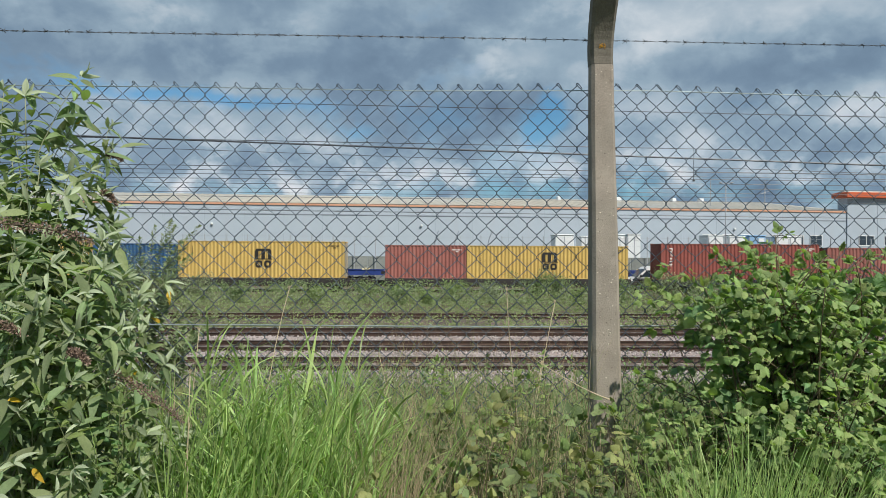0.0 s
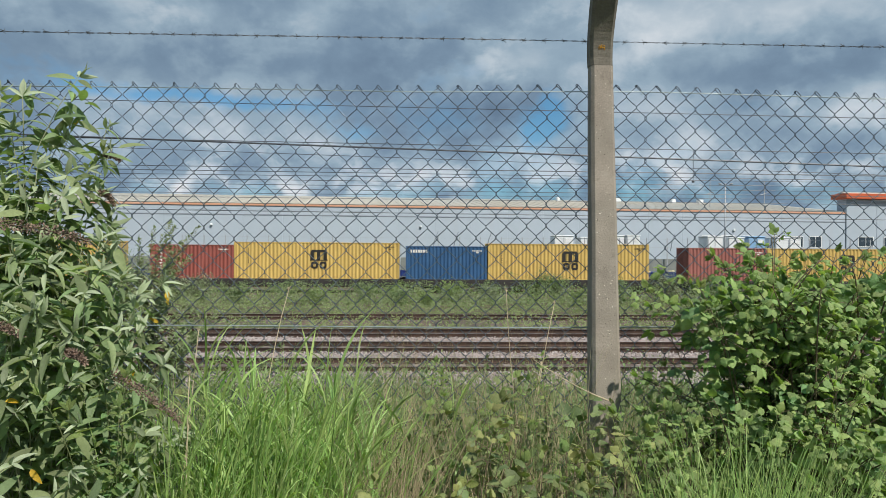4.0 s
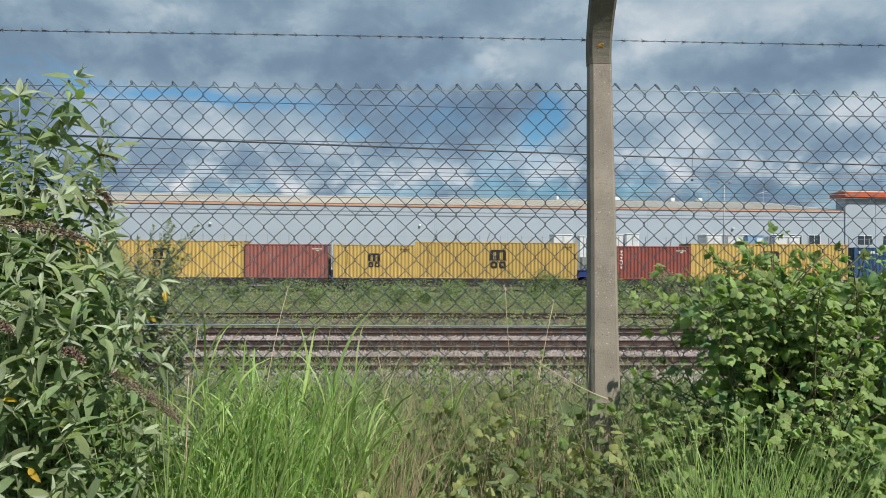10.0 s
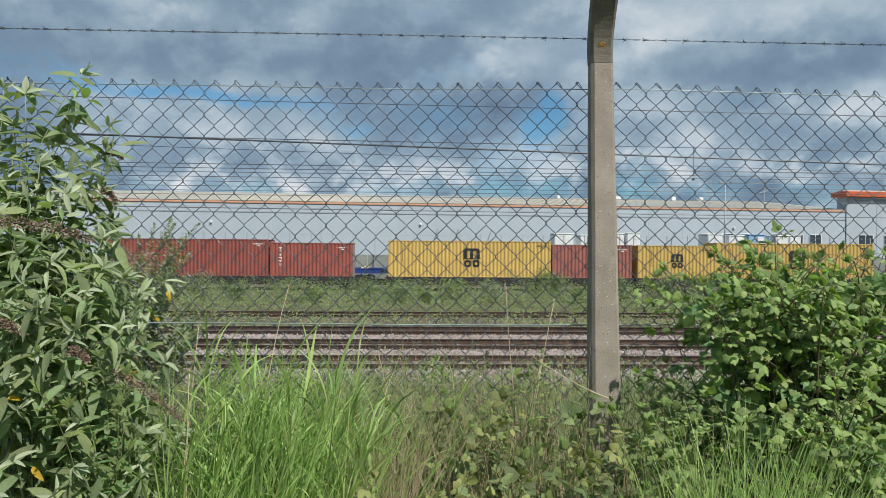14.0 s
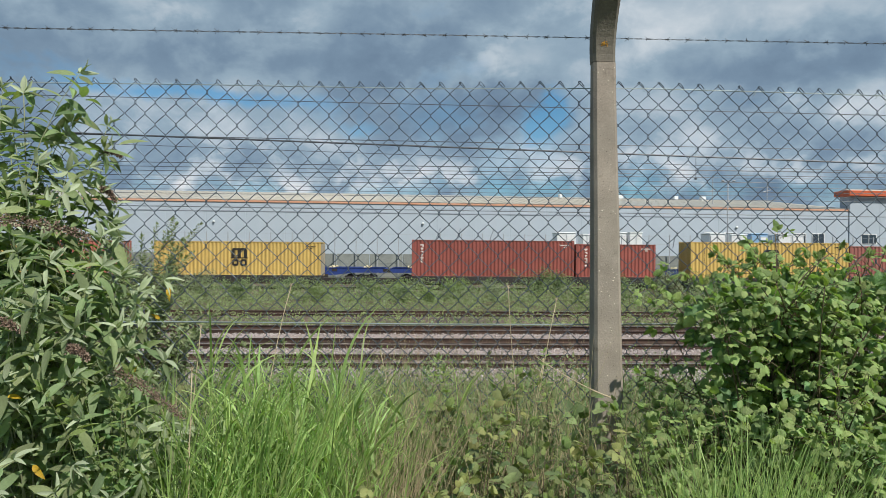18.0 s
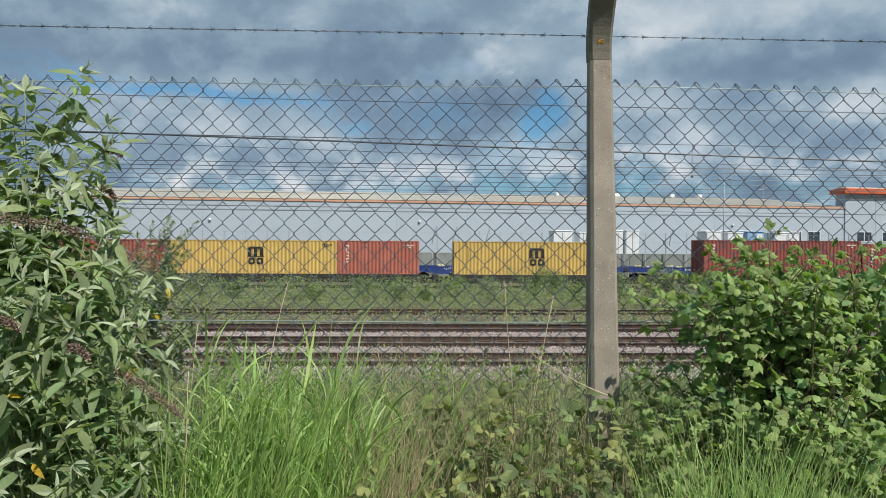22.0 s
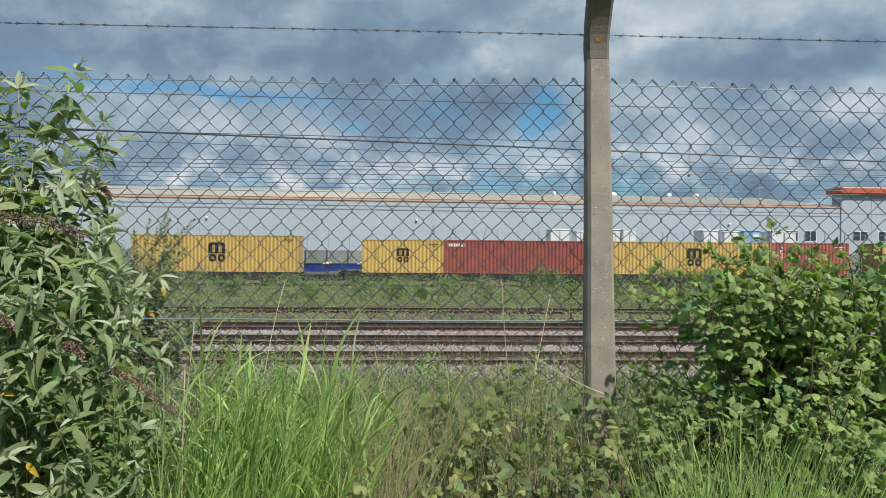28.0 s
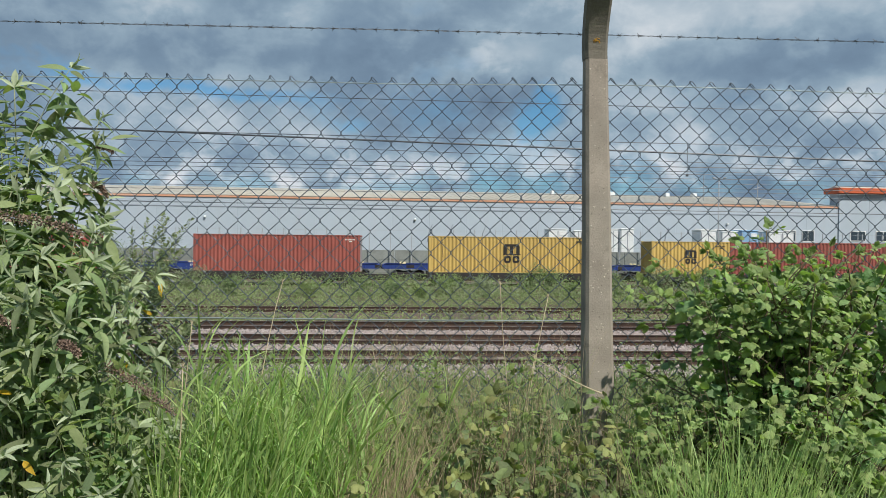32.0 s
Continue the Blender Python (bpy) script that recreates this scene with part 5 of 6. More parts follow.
OVATE = toothed_leaf(.36, 11, .45, .38, .11, .10, .40, .60)
OVATE_FLAT = toothed_leaf(.40, 11, .15, .60, .11, .09, .42, .45, .7)
OVATE_FOLD = toothed_leaf(.33, 11, .95, .36, .12, .10, .38, .35, -.6)
OVATE_LOW = leaf_template(.38, 5, .35, .3, saw=.12, peak=.38)
SPRIG = leaf_template(.30, 3, .3, .25, peak=.45)
SMALL = leaf_template(.28, 5, .3, .25, peak=.45)


def curve(a, c, b, n):
    a, c, b = (np.asarray(q, float) for q in (a, c, b))
    t = np.linspace(0, 1, n)[:, None]
    return (1 - t) ** 2 * a + 2 * t * (1 - t) * c + t * t * b


def unit(v):
    return v / (np.linalg.norm(v) + 1e-9)


def leaf_objects(parent, name, template, mats4, mt):
    """Single leaves as parts that share one mesh."""
    me = fast_mesh(name, template[0], template[1], (mt,), smooth=True)
    for m in mats4:
        part(name, me, (), parent, at=Matrix(m.tolist()))


def mass(parent, name, template, mats4, mt, label):
    if len(mats4):
        v, f = spread(template, mats4)
        ob = part(name, fast_mesh(name, v, f, (mt,), smooth=True), (), parent, label, kind="stuff")


def shrub(name, label, category, base, spread_base, tips, rng, young, old, mass_mt, young_mt, template, size, step, stem_mt, whorl=2, up=.5, droop=.15, start=.3, single=240, radius=.006, trio=False, fill=(), others=(), rosette=4, pale_mass=None, low=None, back=False, reach=1.15):
    """A shrub of arching stems from a common foot to the given tips, with leaves along them."""
    s = thing(name, label, category, at=pose(*base))
    o = np.array(base)
    leaves, tipsl, stalks = [], [], Shape()
    for tip in tips:
        b = o + np.array((rng.uniform(-1, 1) * spread_base, rng.uniform(-.6, .6) * spread_base, 0))
        tip = np.array(tip) - np.array((0, 0, size * .5))
        ctrl = b + (tip - b) * np.array((.25, .25, .75)) + rng.normal(0, .05, 3)
        pts = curve(b, ctrl, tip, 12)
        r = radius * rng.uniform(.7, 1.2)
        part("stem", Shape().tube([tuple(q - o) for q in pts], list(np.linspace(r, r * .25, 12)), 6), stem_mt, s, smooth=True)
        seg = np.linalg.norm(np.diff(pts, axis=0), axis=1)
        cum = np.concatenate([[0], np.cumsum(seg)])
        ln = cum[-1]
        d = max(ln * start, ln - reach * rng.uniform(.75, 1.15))
        turn = rng.uniform(0, 6.28)
        while d < ln:
            p = np.array([np.interp(d, cum, pts[:, k]) for k in range(3)])
            p2 = np.array([np.interp(min(d + .02, ln), cum, pts[:, k]) for k in range(3)])
            p1 = np.array([np.interp(d - .02, cum, pts[:, k]) for k in range(3)])
            t = unit(p2 - p1)
            sx = unit(np.cross(t, (0.3, 1, .2)))
            sy = np.cross(t, sx)
            k = 1 - d / ln + (.16 if low is not None and tip[2] < low and rng.random() < .8 else 0)
            for w in range(whorl):
                a = turn + w * 2 * math.pi / whorl + rng.normal(0, .25)
                out = sx * math.cos(a) + sy * math.sin(a)
                al = unit(out + t * up * (1 + .5 * (k < .12)) + np.array((0, 0, -droop)) + rng.normal(0, .34 if trio else .20, 3))
                nrm = unit(np.array((.15, -.35, 1.0)) + rng.normal(0, .55 if trio else .38, 3) + t * .3)
                sz = size * min(1, .25 + tip[1] * .4) * rng.uniform(.55, 1.22) * (.55 + .45 * min(1, k / .18))
                q = p + out * .004
                if trio:
                    stalk = q + al * size * rng.uniform(.6, 1.0)
                    stalks.tube([tuple(p - o), tuple((p + stalk) / 2 - o + np.array((0, 0, .004))), tuple(stalk - o)], .0009, 3, caps=False)
                    for dv in (-1, 0, 1):
                        side = unit(np.cross(al, nrm))
                        al2 = unit(al + side * dv * 1.15)
                        leaves.append((k, frame_of(stalk - o + al2 * .006, al2, nrm + rng.normal(0, .2, 3), sz * (1 if dv == 0 else .82), rng.uniform(.85, 1.1))))
                else:
                    leaves.append((k, frame_of(q - o, al, nrm, sz, rng.uniform(.85, 1.15))))
            turn += math.pi / 2 + rng.normal(0, .2)
            d += step * rng.uniform(.75, 1.25) * (.6 if k < .12 else 1)
        for _ in range(rosette if low is None or tip[1] < low else 2):
            al = unit(unit(pts[-1] - pts[-2]) * (1.0 if rosette < 5 else .55) + rng.normal(0, .5, 3))
            tipsl.append(frame_of(pts[-1] - o, al, rng.normal(0, 1, 3) + np.array((0, -.6, .6)), size * rng.uniform(.45, .82) * min(1, .25 + tip[1] * .4)))
    for cx, cy, cz, rx, ry, rz, n in fill:
        for _ in range(n):
            d = unit(rng.normal(0, 1, 3))
            if back and d[1] < .1 and rng.random() < .42:
                continue
            p = np.array((cx, cy, cz)) + d * np.array((rx, ry, rz)) * rng.uniform(.55, 1.05)
            al = unit(d * .7 + rng.normal(0, .6, 3) + np.array((0, 0, -.1)))
            leaves.append((rng.uniform(.0, 1) if d[2] > -.2 else .9, frame_of(p - o, al, np.array((.25, -.5, .9)) + rng.normal(0, .75, 3), size * rng.uniform(.7, 1.15), rng.uniform(.85, 1.1))))
    if stalks.v:
        part("leaf_stalk", stalks, stem_mt, s, kind="stuff")
    leaves.sort(key=lambda q: q[0])
    pale = tipsl + [m for k, m in leaves if k < young]
    rest = [m for k, m in leaves if k >= young]
    rng.shuffle(rest)
    leaf_objects(s, "young_leaf", LANCE_UP if template is LANCE else template, pale[:single + 20], young_mt)
    if pale_mass:
        mass(s, "young_foliage", LANCE_UP if template is LANCE else template, pale[single + 20:], pale_mass, "paler young leaves")
    else:
        rest += pale[single + 20:]
    kinds = (template, *others)
    for i, k in enumerate(kinds):
        leaf_objects(s, "leaf", k, rest[:single][i::len(kinds)], old)
        mass(s, "foliage", k, rest[single:][i::len(kinds)], mass_mt, "")
    return s, o


rng = np.random.default_rng(21)
# shoots against the sky, then the sprays in front, then the shaded inner stems
BUDD_TIPS = [(-0.962, 2.0, 2.025), (-1.091, 1.95, 1.955), (-0.908, 2.05, 1.884), (-0.905, 2.08, 1.828), (-1.023, 1.9, 1.753), (-0.935, 2.0, 1.758), (-0.93, 1.85, 1.673), (-1.11, 1.9, 1.71),
             (-0.901, 2.0, 1.683), (-0.88, 2.05, 1.655), (-1.022, 1.75, 1.593), (-0.986, 2.0, 1.883), (-1.033, 2.0, 1.822), (-1.122, 1.95, 1.864), (-0.808, 1.9, 1.559), (-0.833, 1.85, 1.557),
             (-0.965, 1.85, 1.646), (-1.027, 1.85, 1.66), (-1.208, 2.05, 1.989), (-1.245, 2.0, 2.009), (-1.212, 1.9, 1.816), (-1.119, 1.8, 1.655), (-1.17, 1.85, 1.76), (-.97, 1.95, 1.74)]
FRONT_TIPS = [(-0.845, 1.62, 1.498), (-0.777, 1.65, 1.432), (-0.727, 1.70, 1.334), (-0.753, 1.90, 1.305), (-0.726, 2.00, 1.437), (-0.889, 1.74, 1.178), (-0.960, 1.80, 1.061), (-0.797, 1.70, 1.025),
              (-0.709, 1.80, 0.976), (-1.019, 1.80, 1.036), (-0.703, 1.74, 0.908), (-0.922, 1.65, 1.445), (-0.919, 1.60, 1.363),
              (-0.779, 1.85, 1.453), (-0.762, 1.90, 1.375), (-0.668, 1.85, 1.229), (-0.781, 1.60, 1.344), (-0.869, 1.60, 1.292), (-0.808, 1.80, 1.483), (-0.982, 1.60, 1.472),
              (-1.156, 1.86, 1.259), (-1.080, 1.74, 1.051), (-0.771, 1.75, 1.216), (-0.727, 1.85, 1.185),
              (-0.917, 1.62, 1.16), (-0.889, 1.55, 1.063), (-0.798, 1.55, 0.987), (-0.896, 1.65, 1.233), (-0.777, 1.62, 1.133), (-0.682, 1.55, 0.974), (-0.78, 1.6, 1.035), (-0.896, 1.5, 1.005), (-0.937, 1.6, 1.228)]
SIDE_TIPS = [(x + rng.uniform(-.10, .03), y + rng.uniform(-.04, .10), z - rng.uniform(.03, .13)) for x, y, z in BUDD_TIPS[4:18] + BUDD_TIPS[20:] + [q for q in FRONT_TIPS if q[2] > 1.28]]
INNER_TIPS = [(-1.06 + rng.uniform(-.22, .16), 2.08 + rng.uniform(-.12, .14), rng.uniform(1.22, 1.58)) for _ in range(12)]
INNER_TIPS += [(-.92 + rng.uniform(-.26, .24), 2.0 + rng.uniform(-.15, .15), rng.uniform(.72, 1.18)) for _ in range(26)]
BUDDLEIA, _o = shrub("buddleia_shrub", "tall grey-green buddleia shrub with downy leaves and dead brown flower heads", "shrub", (-1.12, 1.95, .18), .14, BUDD_TIPS + FRONT_TIPS + SIDE_TIPS + INNER_TIPS, rng, .05, M["budd"], M["budd_mass"], M["budd_pale"],
                     LANCE, .078, .037, M["stem_pale"], up=.30, droop=.22, start=.34, single=270, others=(LANCE_FLAT, LANCE_FOLD), rosette=5, pale_mass=M["budd_pale_mass"], radius=.0040, reach=.34, low=2.06,
                     fill=((-.965, 2.0, 1.90, .03, .03, .05, 7), (-1.085, 1.95, 1.84, .03, .03, .05, 6), (-.915, 2.05, 1.79, .04, .03, .04, 6), (-1.12, 2.06, 1.36, .24, .14, .18, 60), (-1.06, 2.06, 1.12, .28, .14, .22, 170), (-.96, 2.02, .86, .36, .16, .20, 220)))


def panicle(parent, o, a, b, r):
    """A drooping dead flower head: a stalk beset with tiny brown capsules."""
    pts = curve(a, (np.asarray(a) + np.asarray(b)) / 2 + np.array((0, 0, .02)), b, 9) - o
    q = np.random.default_rng(int(abs(a[0] * 1000)))
    st = part("flower_stalk", Shape().tube([tuple(p) for p in pts], .0016, 5), M["bark"], parent)
    ms = []
    for _ in range(620):
        t = q.uniform(0, 1)
        p = pts[int(t * 8)] + (pts[min(8, int(t * 8) + 1)] - pts[int(t * 8)]) * (t * 8 % 1)
        out = unit(q.normal(0, 1, 3))
        ms.append(frame_of(p + out * r * (1 - .6 * t) * q.uniform(.2, 1), out, q.normal(0, 1, 3), q.uniform(.004, .0075)))
    v, f = spread(SMALL, ms)
    part("dead_flower_head", fast_mesh("dead_flower_head", v, f, (M["panicle"],)), (), st, "brown dried flower head", kind="stuff")


for _a, _b, _r in (((-0.90, 1.47, 1.548), (-0.683, 1.47, 1.512), .019), ((-0.744, 1.72, 1.190), (-0.578, 1.72, 1.070), .019), ((-0.99, 1.58, 1.338), (-0.884, 1.58, 1.300), .015), ((-0.94, 2.1, 1.77), (-0.89, 2.1, 1.760), .009), ((-.90, 2.0, 1.655), (-.862, 2.0, 1.622), .009), ((-.793, 1.6, 1.258), (-.752, 1.6, 1.236), .012)):
    panicle(BUDDLEIA, _o, _a, _b, _r)
ms = []
for p in ((-.955, 1.98, 1.85), (-1.03, 1.7, 1.62), (-.74, 2.08, 1.37), (-.755, 2.05, 1.28), (-.93, 1.6, 1.15), (-.83, 1.72, 1.22), (-.9, 1.65, .98), (-1.0, 1.68, 1.66), (-.78, 1.9, 1.13)):
    ms.append(frame_of(np.array(p) - _o, rng.normal(0, 1, 3) + np.array((0, 0, -.6)), (0, -1, .5), rng.uniform(.028, .05), 1.2))
leaf_objects(BUDDLEIA, "yellowed_leaf", LANCE, ms, M["leaf_yellow"])

rng = np.random.default_rng(7)
# long shoots over the top, the overhanging front, and the recessed shaded foot
BRAM_TIPS = [(0.777, 2.3, 1.398), (0.825, 2.3, 1.446), (0.895, 2.28, 1.428), (1.0, 2.3, 1.504), (0.984, 2.2, 1.485), (1.068, 2.2, 1.541), (1.188, 2.25, 1.589), (1.055, 2.1, 1.486), (1.218, 2.2, 1.504),
             (1.293, 2.2, 1.486), (1.368, 2.2, 1.523), (1.43, 2.15, 1.505), (1.451, 2.1, 1.523), (1.56, 2.15, 1.53), (1.66, 2.1, 1.5), (1.13, 2.28, 1.50), (.80, 2.30, 1.385), (.84, 2.26, 1.36)]
BRAM_TIPS += [(rng.uniform(.84, 1.62), rng.uniform(1.88, 2.06), rng.uniform(1.28, 1.45)) for _ in range(36)]
BRAM_TIPS += [(rng.uniform(1.0, 1.65), 2.16 + rng.uniform(-.1, .12), rng.uniform(1.36, 1.50)) for _ in range(18)]
BRAM_TIPS += [(rng.uniform(.70, .82), 2.18 + rng.uniform(-.06, .06), rng.uniform(.98, 1.17)) for _ in range(9)]
BRAM_TIPS += [(rng.uniform(.95, 1.65), rng.uniform(2.05, 2.3), rng.uniform(.85, 1.2)) for _ in range(20)]
BRAM_TIPS += [(rng.uniform(.92, 1.5), rng.uniform(1.72, 1.92), rng.uniform(.74, 1.08)) for _ in range(26)]
BRAM_TIPS += [(rng.uniform(1.02, 1.32), rng.uniform(1.70, 1.86), rng.uniform(.98, 1.26)) for _ in range(14)]
BRAMBLE, _o = shrub("bramble_bush", "dense green bramble bush with toothed leaves growing through the fence", "bush", (1.28, 2.16, .25), .28, BRAM_TIPS, rng, .24, M["bram"], M["bram_mass"], M["bram_young"],
                    OVATE, .046, .044, M["cane"], whorl=1, up=.4, droop=.34, start=.30, single=280, radius=.0045, trio=True, pale_mass=M["bram_young_mass"], others=(OVATE_FLAT, OVATE_FOLD), back=True, reach=.55,
                    fill=((1.20, 2.10, 1.31, .34, .14, .12, 420), (1.50, 2.08, 1.31, .32, .16, .14, 330), (1.26, 2.18, 1.0, .38, .10, .22, 420), (.96, 2.12, 1.27, .15, .12, .12, 130), (1.40, 2.0, .80, .40, .14, .12, 170)))

_t = [(rng.uniform(.66, 1.0), rng.uniform(1.84, 2.04), rng.uniform(.84, 1.14)) for _ in range(26)]
shrub("bramble_sapling", "young bramble with bright toothed leaves at the post foot", "bush", (.86, 1.98, .25), .12, _t, rng, .3, M["bram"], M["bram_mass"], M["bram_young"], OVATE, .044, .046, M["cane"], whorl=1, up=.4, droop=.3, start=.3, single=60,
      radius=.003, trio=True, pale_mass=M["bram_young_mass"], others=(OVATE_FLAT, OVATE_FOLD), reach=.5)
for _k in range(8):
    _x = 1.0 + .09 * _k + rng.uniform(-.04, .04)
    _p = curve((_x - .1, 2.1, .6), (_x + rng.uniform(-.1, .1), 2.1, 1.3), (_x + rng.uniform(-.14, .2), 2.05 + rng.uniform(-.1, .1), 1.47 + rng.uniform(-.03, .08)), 10) - _o
    part("cane", Shape().tube([tuple(q) for q in _p], list(np.linspace(.0042, .0015, 10)), 6), M["cane"], BRAMBLE, "bare reddish brown cane", smooth=True)

rng = np.random.default_rng(12)
for n, (x, y, z, k, h) in enumerate(((.18, 1.95, .25, 9, .62), (.42, 1.85, .25, 9, .58), (.60, 2.05, .28, 7, .66), (.05, 2.15, .3, 6, .62), (.32, 2.2, .3, 7, .70), (.55, 1.65, .22, 7, .55), (.62, 1.75, .22, 8, .62), (.72, 1.62, .2, 8, .60), (.78, 1.9, .25, 6, .60), (.92, 1.75, .22, 6, .62), (1.2, 1.6, .2, 5, .55))):
    tips = [(x + rng.uniform(-.17, .17), y + rng.uniform(-.12, .12), z + 1.26 * h * rng.uniform(.5, 1.0) ** .8) for _ in range(k)]
    shrub("weed_plant", "low bramble seedling with pale toothed leaves among grass", "weed", (x, y, z), .07, tips, rng, .10, M["olive"], M["weed_mass"], M["bram_young"], OVATE, .044, .062, M["cane"],
          whorl=1, up=.35, droop=.2, start=.25, single=40, radius=.003, trio=True)


for x, y, z, k, h in ((.14, 1.64, .18, 11, .66), (.30, 1.58, .18, 9, .66), (.45, 1.68, .2, 9, .66), (.24, 1.9, .2, 7, .70), (.02, 1.6, .18, 5, .58)):
    tips = [(x + rng.uniform(-.13, .13), y + rng.uniform(-.10, .10), z + h + .24 * rng.uniform(-.5, 1.0)) for _ in range(k)]
    shrub("weed_plant", "low olive and brownish bramble seedling with broad leaves", "weed", (x, y, z), .05, tips, rng, .12, M["olive_brown"], M["weed_mass"], M["olive_pale"], OVATE_FLAT, .042, .055, M["cane"],
          whorl=1, up=.35, droop=.25, start=.3, single=45, radius=.0024, trio=True, others=(OVATE,))
_t = [(-.765, 1.70, 1.255), (-.71, 1.72, 1.21), (-.80, 1.62, 1.15), (-.74, 1.62, 1.07), (-.68, 1.66, 1.04), (-.72, 1.7, 1.14), (-.83, 1.55, 1.20)]
shrub("climbing_shoot", "lime-green narrow-leaved shoot at the edge of the buddleia", "shoot", (-.8, 1.75, .25), .05, _t, rng, .3, M["bram_young"], M["bram_mass"], M["bram_young"], LANCE_FLAT, .052, .040, M["stem_green"],
      whorl=2, up=.4, droop=.2, start=.55, single=60, radius=.0022)
_t = [(-1.17, 1.9, 1.74), (-1.13, 1.85, 1.66), (-1.08, 1.8, 1.58), (-1.19, 1.82, 1.60), (-1.1, 1.75, 1.50), (-.86, 1.7, 1.36)]
shrub("climbing_shoot", "bright yellow-green leafy shoot growing up through the buddleia", "shoot", (-1.1, 1.78, .2), .05, _t, rng, .25, M["bram_young"], M["bram_mass"], M["bram_young"], OVATE, .052, .075, M["stem_green"],
      whorl=1, up=.3, droop=.3, start=.62, single=60, radius=.0024)


for _x, _y, _z, _n in ((.06, 2.2, 1.17, 3), (.40, 2.22, 1.19, 3), (-.03, 2.1, 1.03, 2), (-.42, 2.25, 1.16, 3), (.22, 2.1, 1.06, 3), (-.62, 2.15, 1.2, 3)):
    _t = [(_x + rng.uniform(-.05, .05), _y + rng.uniform(-.05, .05), _z * rng.uniform(.9, 1.0)) for _ in range(_n)]
    shrub("slender_weed", "slender green weed with whorled narrow leaves before the fence", "weed", (_x + .03, _y, .3), .03, _t, rng, .2, M["bram_young"], M["weed_mass"], M["bram_young"], LANCE_FLAT, .032, .050, M["stem_green"],
          whorl=5, up=.45, droop=.1, start=.3, single=60, radius=.002)


def blades(n, place, length, width, lean, seed, mt, name, label, category, levels=6, bias=(0, 0), flop=.55):
    """A mass of grass blades that rise and arch over. place(rng) gives a foot."""
    q = np.random.default_rng(seed)
    V = np.zeros((n, levels, 2, 3))
    t = np.linspace(0, 1, levels)
    for i in range(n):
        b = np.array(place(q))
        L = q.uniform(*length)
        a = q.uniform(0, 2 * math.pi)
        d = np.array((math.cos(a), math.sin(a))) * q.uniform(.2, 1) * lean + np.array(bias)
        th = np.linalg.norm(d) * (.35 + .5 * t) + flop * q.uniform(.2, 1.0) * 2.4 * t ** q.uniform(1.3, 2.6)
        dirn = unit(np.array((d[0], d[1], 0)))
        dl = L / (levels - 1)
        hor = np.concatenate([[0], np.cumsum(np.sin(th[1:]) * dl)])
        zz = np.concatenate([[0], np.cumsum(np.cos(th[1:]) * dl)])
        c = np.stack([b[0] + hor * dirn[0], b[1] + hor * dirn[1], b[2] + zz], 1)
        fa = q.normal(0, .7)
        s = np.array((math.cos(fa), math.sin(fa) * .7, 0))
        w = q.uniform(*width) * np.clip((1.03 - t) * 1.6, .04, 1) * np.clip(.45 + t * 2, 0, 1)
        V[i, :, 0], V[i, :, 1] = c - s * w[:, None] / 2, c + s * w[:, None] / 2
    base = np.arange(levels - 1) * 2
    f1 = np.stack([base, base + 1, base + 3, base + 2], 1)
    F = (f1[None] + (np.arange(n) * levels * 2)[:, None, None]).reshape(-1, 4)
    ob = new(name, fast_mesh(name, V.reshape(-1, 3), F, (mt,), smooth=True))
    return tagged(ob, label, category, kind="stuff")


def clump_place(x, y, z, rx, ry):
    return lambda q: (x + q.normal(0, rx), y + q.normal(0, ry), z)


def strip_place(x0, x1, y0, y1):
    def f(q):
        x, y = q.uniform(x0, x1) + q.normal(0, .05) * (x1 - x0), q.uniform(y0, y1) + q.normal(0, .10)
        return x, y, ground_z(x, y) - .02
    return f


def reeds(n, place, height, leaf, width, seed, mt, name, label):
    """Upright culms, each with several strap leaves that leave it steeply and arch over at their tips."""
    q = np.random.default_rng(seed)
    V, lv = [], 9
    t = np.linspace(0, 1, lv)
    for i in range(n):
        b = np.array(place(q))
        H = q.uniform(*height)
        lean = np.array((q.normal(.02, .10), q.normal(0, .10)))
        top = lambda k: b + np.array((lean[0] * k * k * H, lean[1] * k * k * H, H * k))
        ks = np.sort(q.uniform(.30, 1.0, q.integers(4, 7)))
        strips = [(top(0), None, H, 0)] + [(top(k), q.uniform(0, 6.28), q.uniform(*leaf) * (1.1 - .35 * k), k) for k in ks]
        for p0, a, L, k in strips:
            fa = q.normal(0, .75)
            s = np.array((math.cos(fa), math.sin(fa) * .7, 0))
            if a is None:
                c = np.stack([top(x) for x in t])
                w = np.full(lv, .0032)
            else:
                th = q.uniform(.12, .42) + q.uniform(.6, 2.4) * t ** q.uniform(1.2, 2.4)
                dl = L / (lv - 1)
                hor = np.concatenate([[0], np.cumsum(np.sin(th[1:]) * dl)])
                zz = np.concatenate([[0], np.cumsum(np.cos(th[1:]) * dl)])
                tw = q.normal(0, .5) * t * t * L * .3
                c = p0 + np.stack([hor * math.cos(a) - tw * math.sin(a), hor * math.sin(a) + tw * math.cos(a), zz], 1)
                w = q.uniform(*width) * np.clip((1.02 - t) * 1.9, .03, 1) * np.clip(.5 + t * 3, 0, 1)
            V.append(np.stack([c - s * w[:, None] / 2, c + s * w[:, None] / 2], 1))
    V = np.array(V)
    base = np.arange(lv - 1) * 2
    f1 = np.stack([base, base + 1, base + 3, base + 2], 1)
    F = (f1[None] + (np.arange(len(V)) * lv * 2)[:, None, None]).reshape(-1, 4)
    return tagged(new(name, fast_mesh(name, V.reshape(-1, 3), F, (mt,), smooth=True)), label, "grass", kind="stuff")


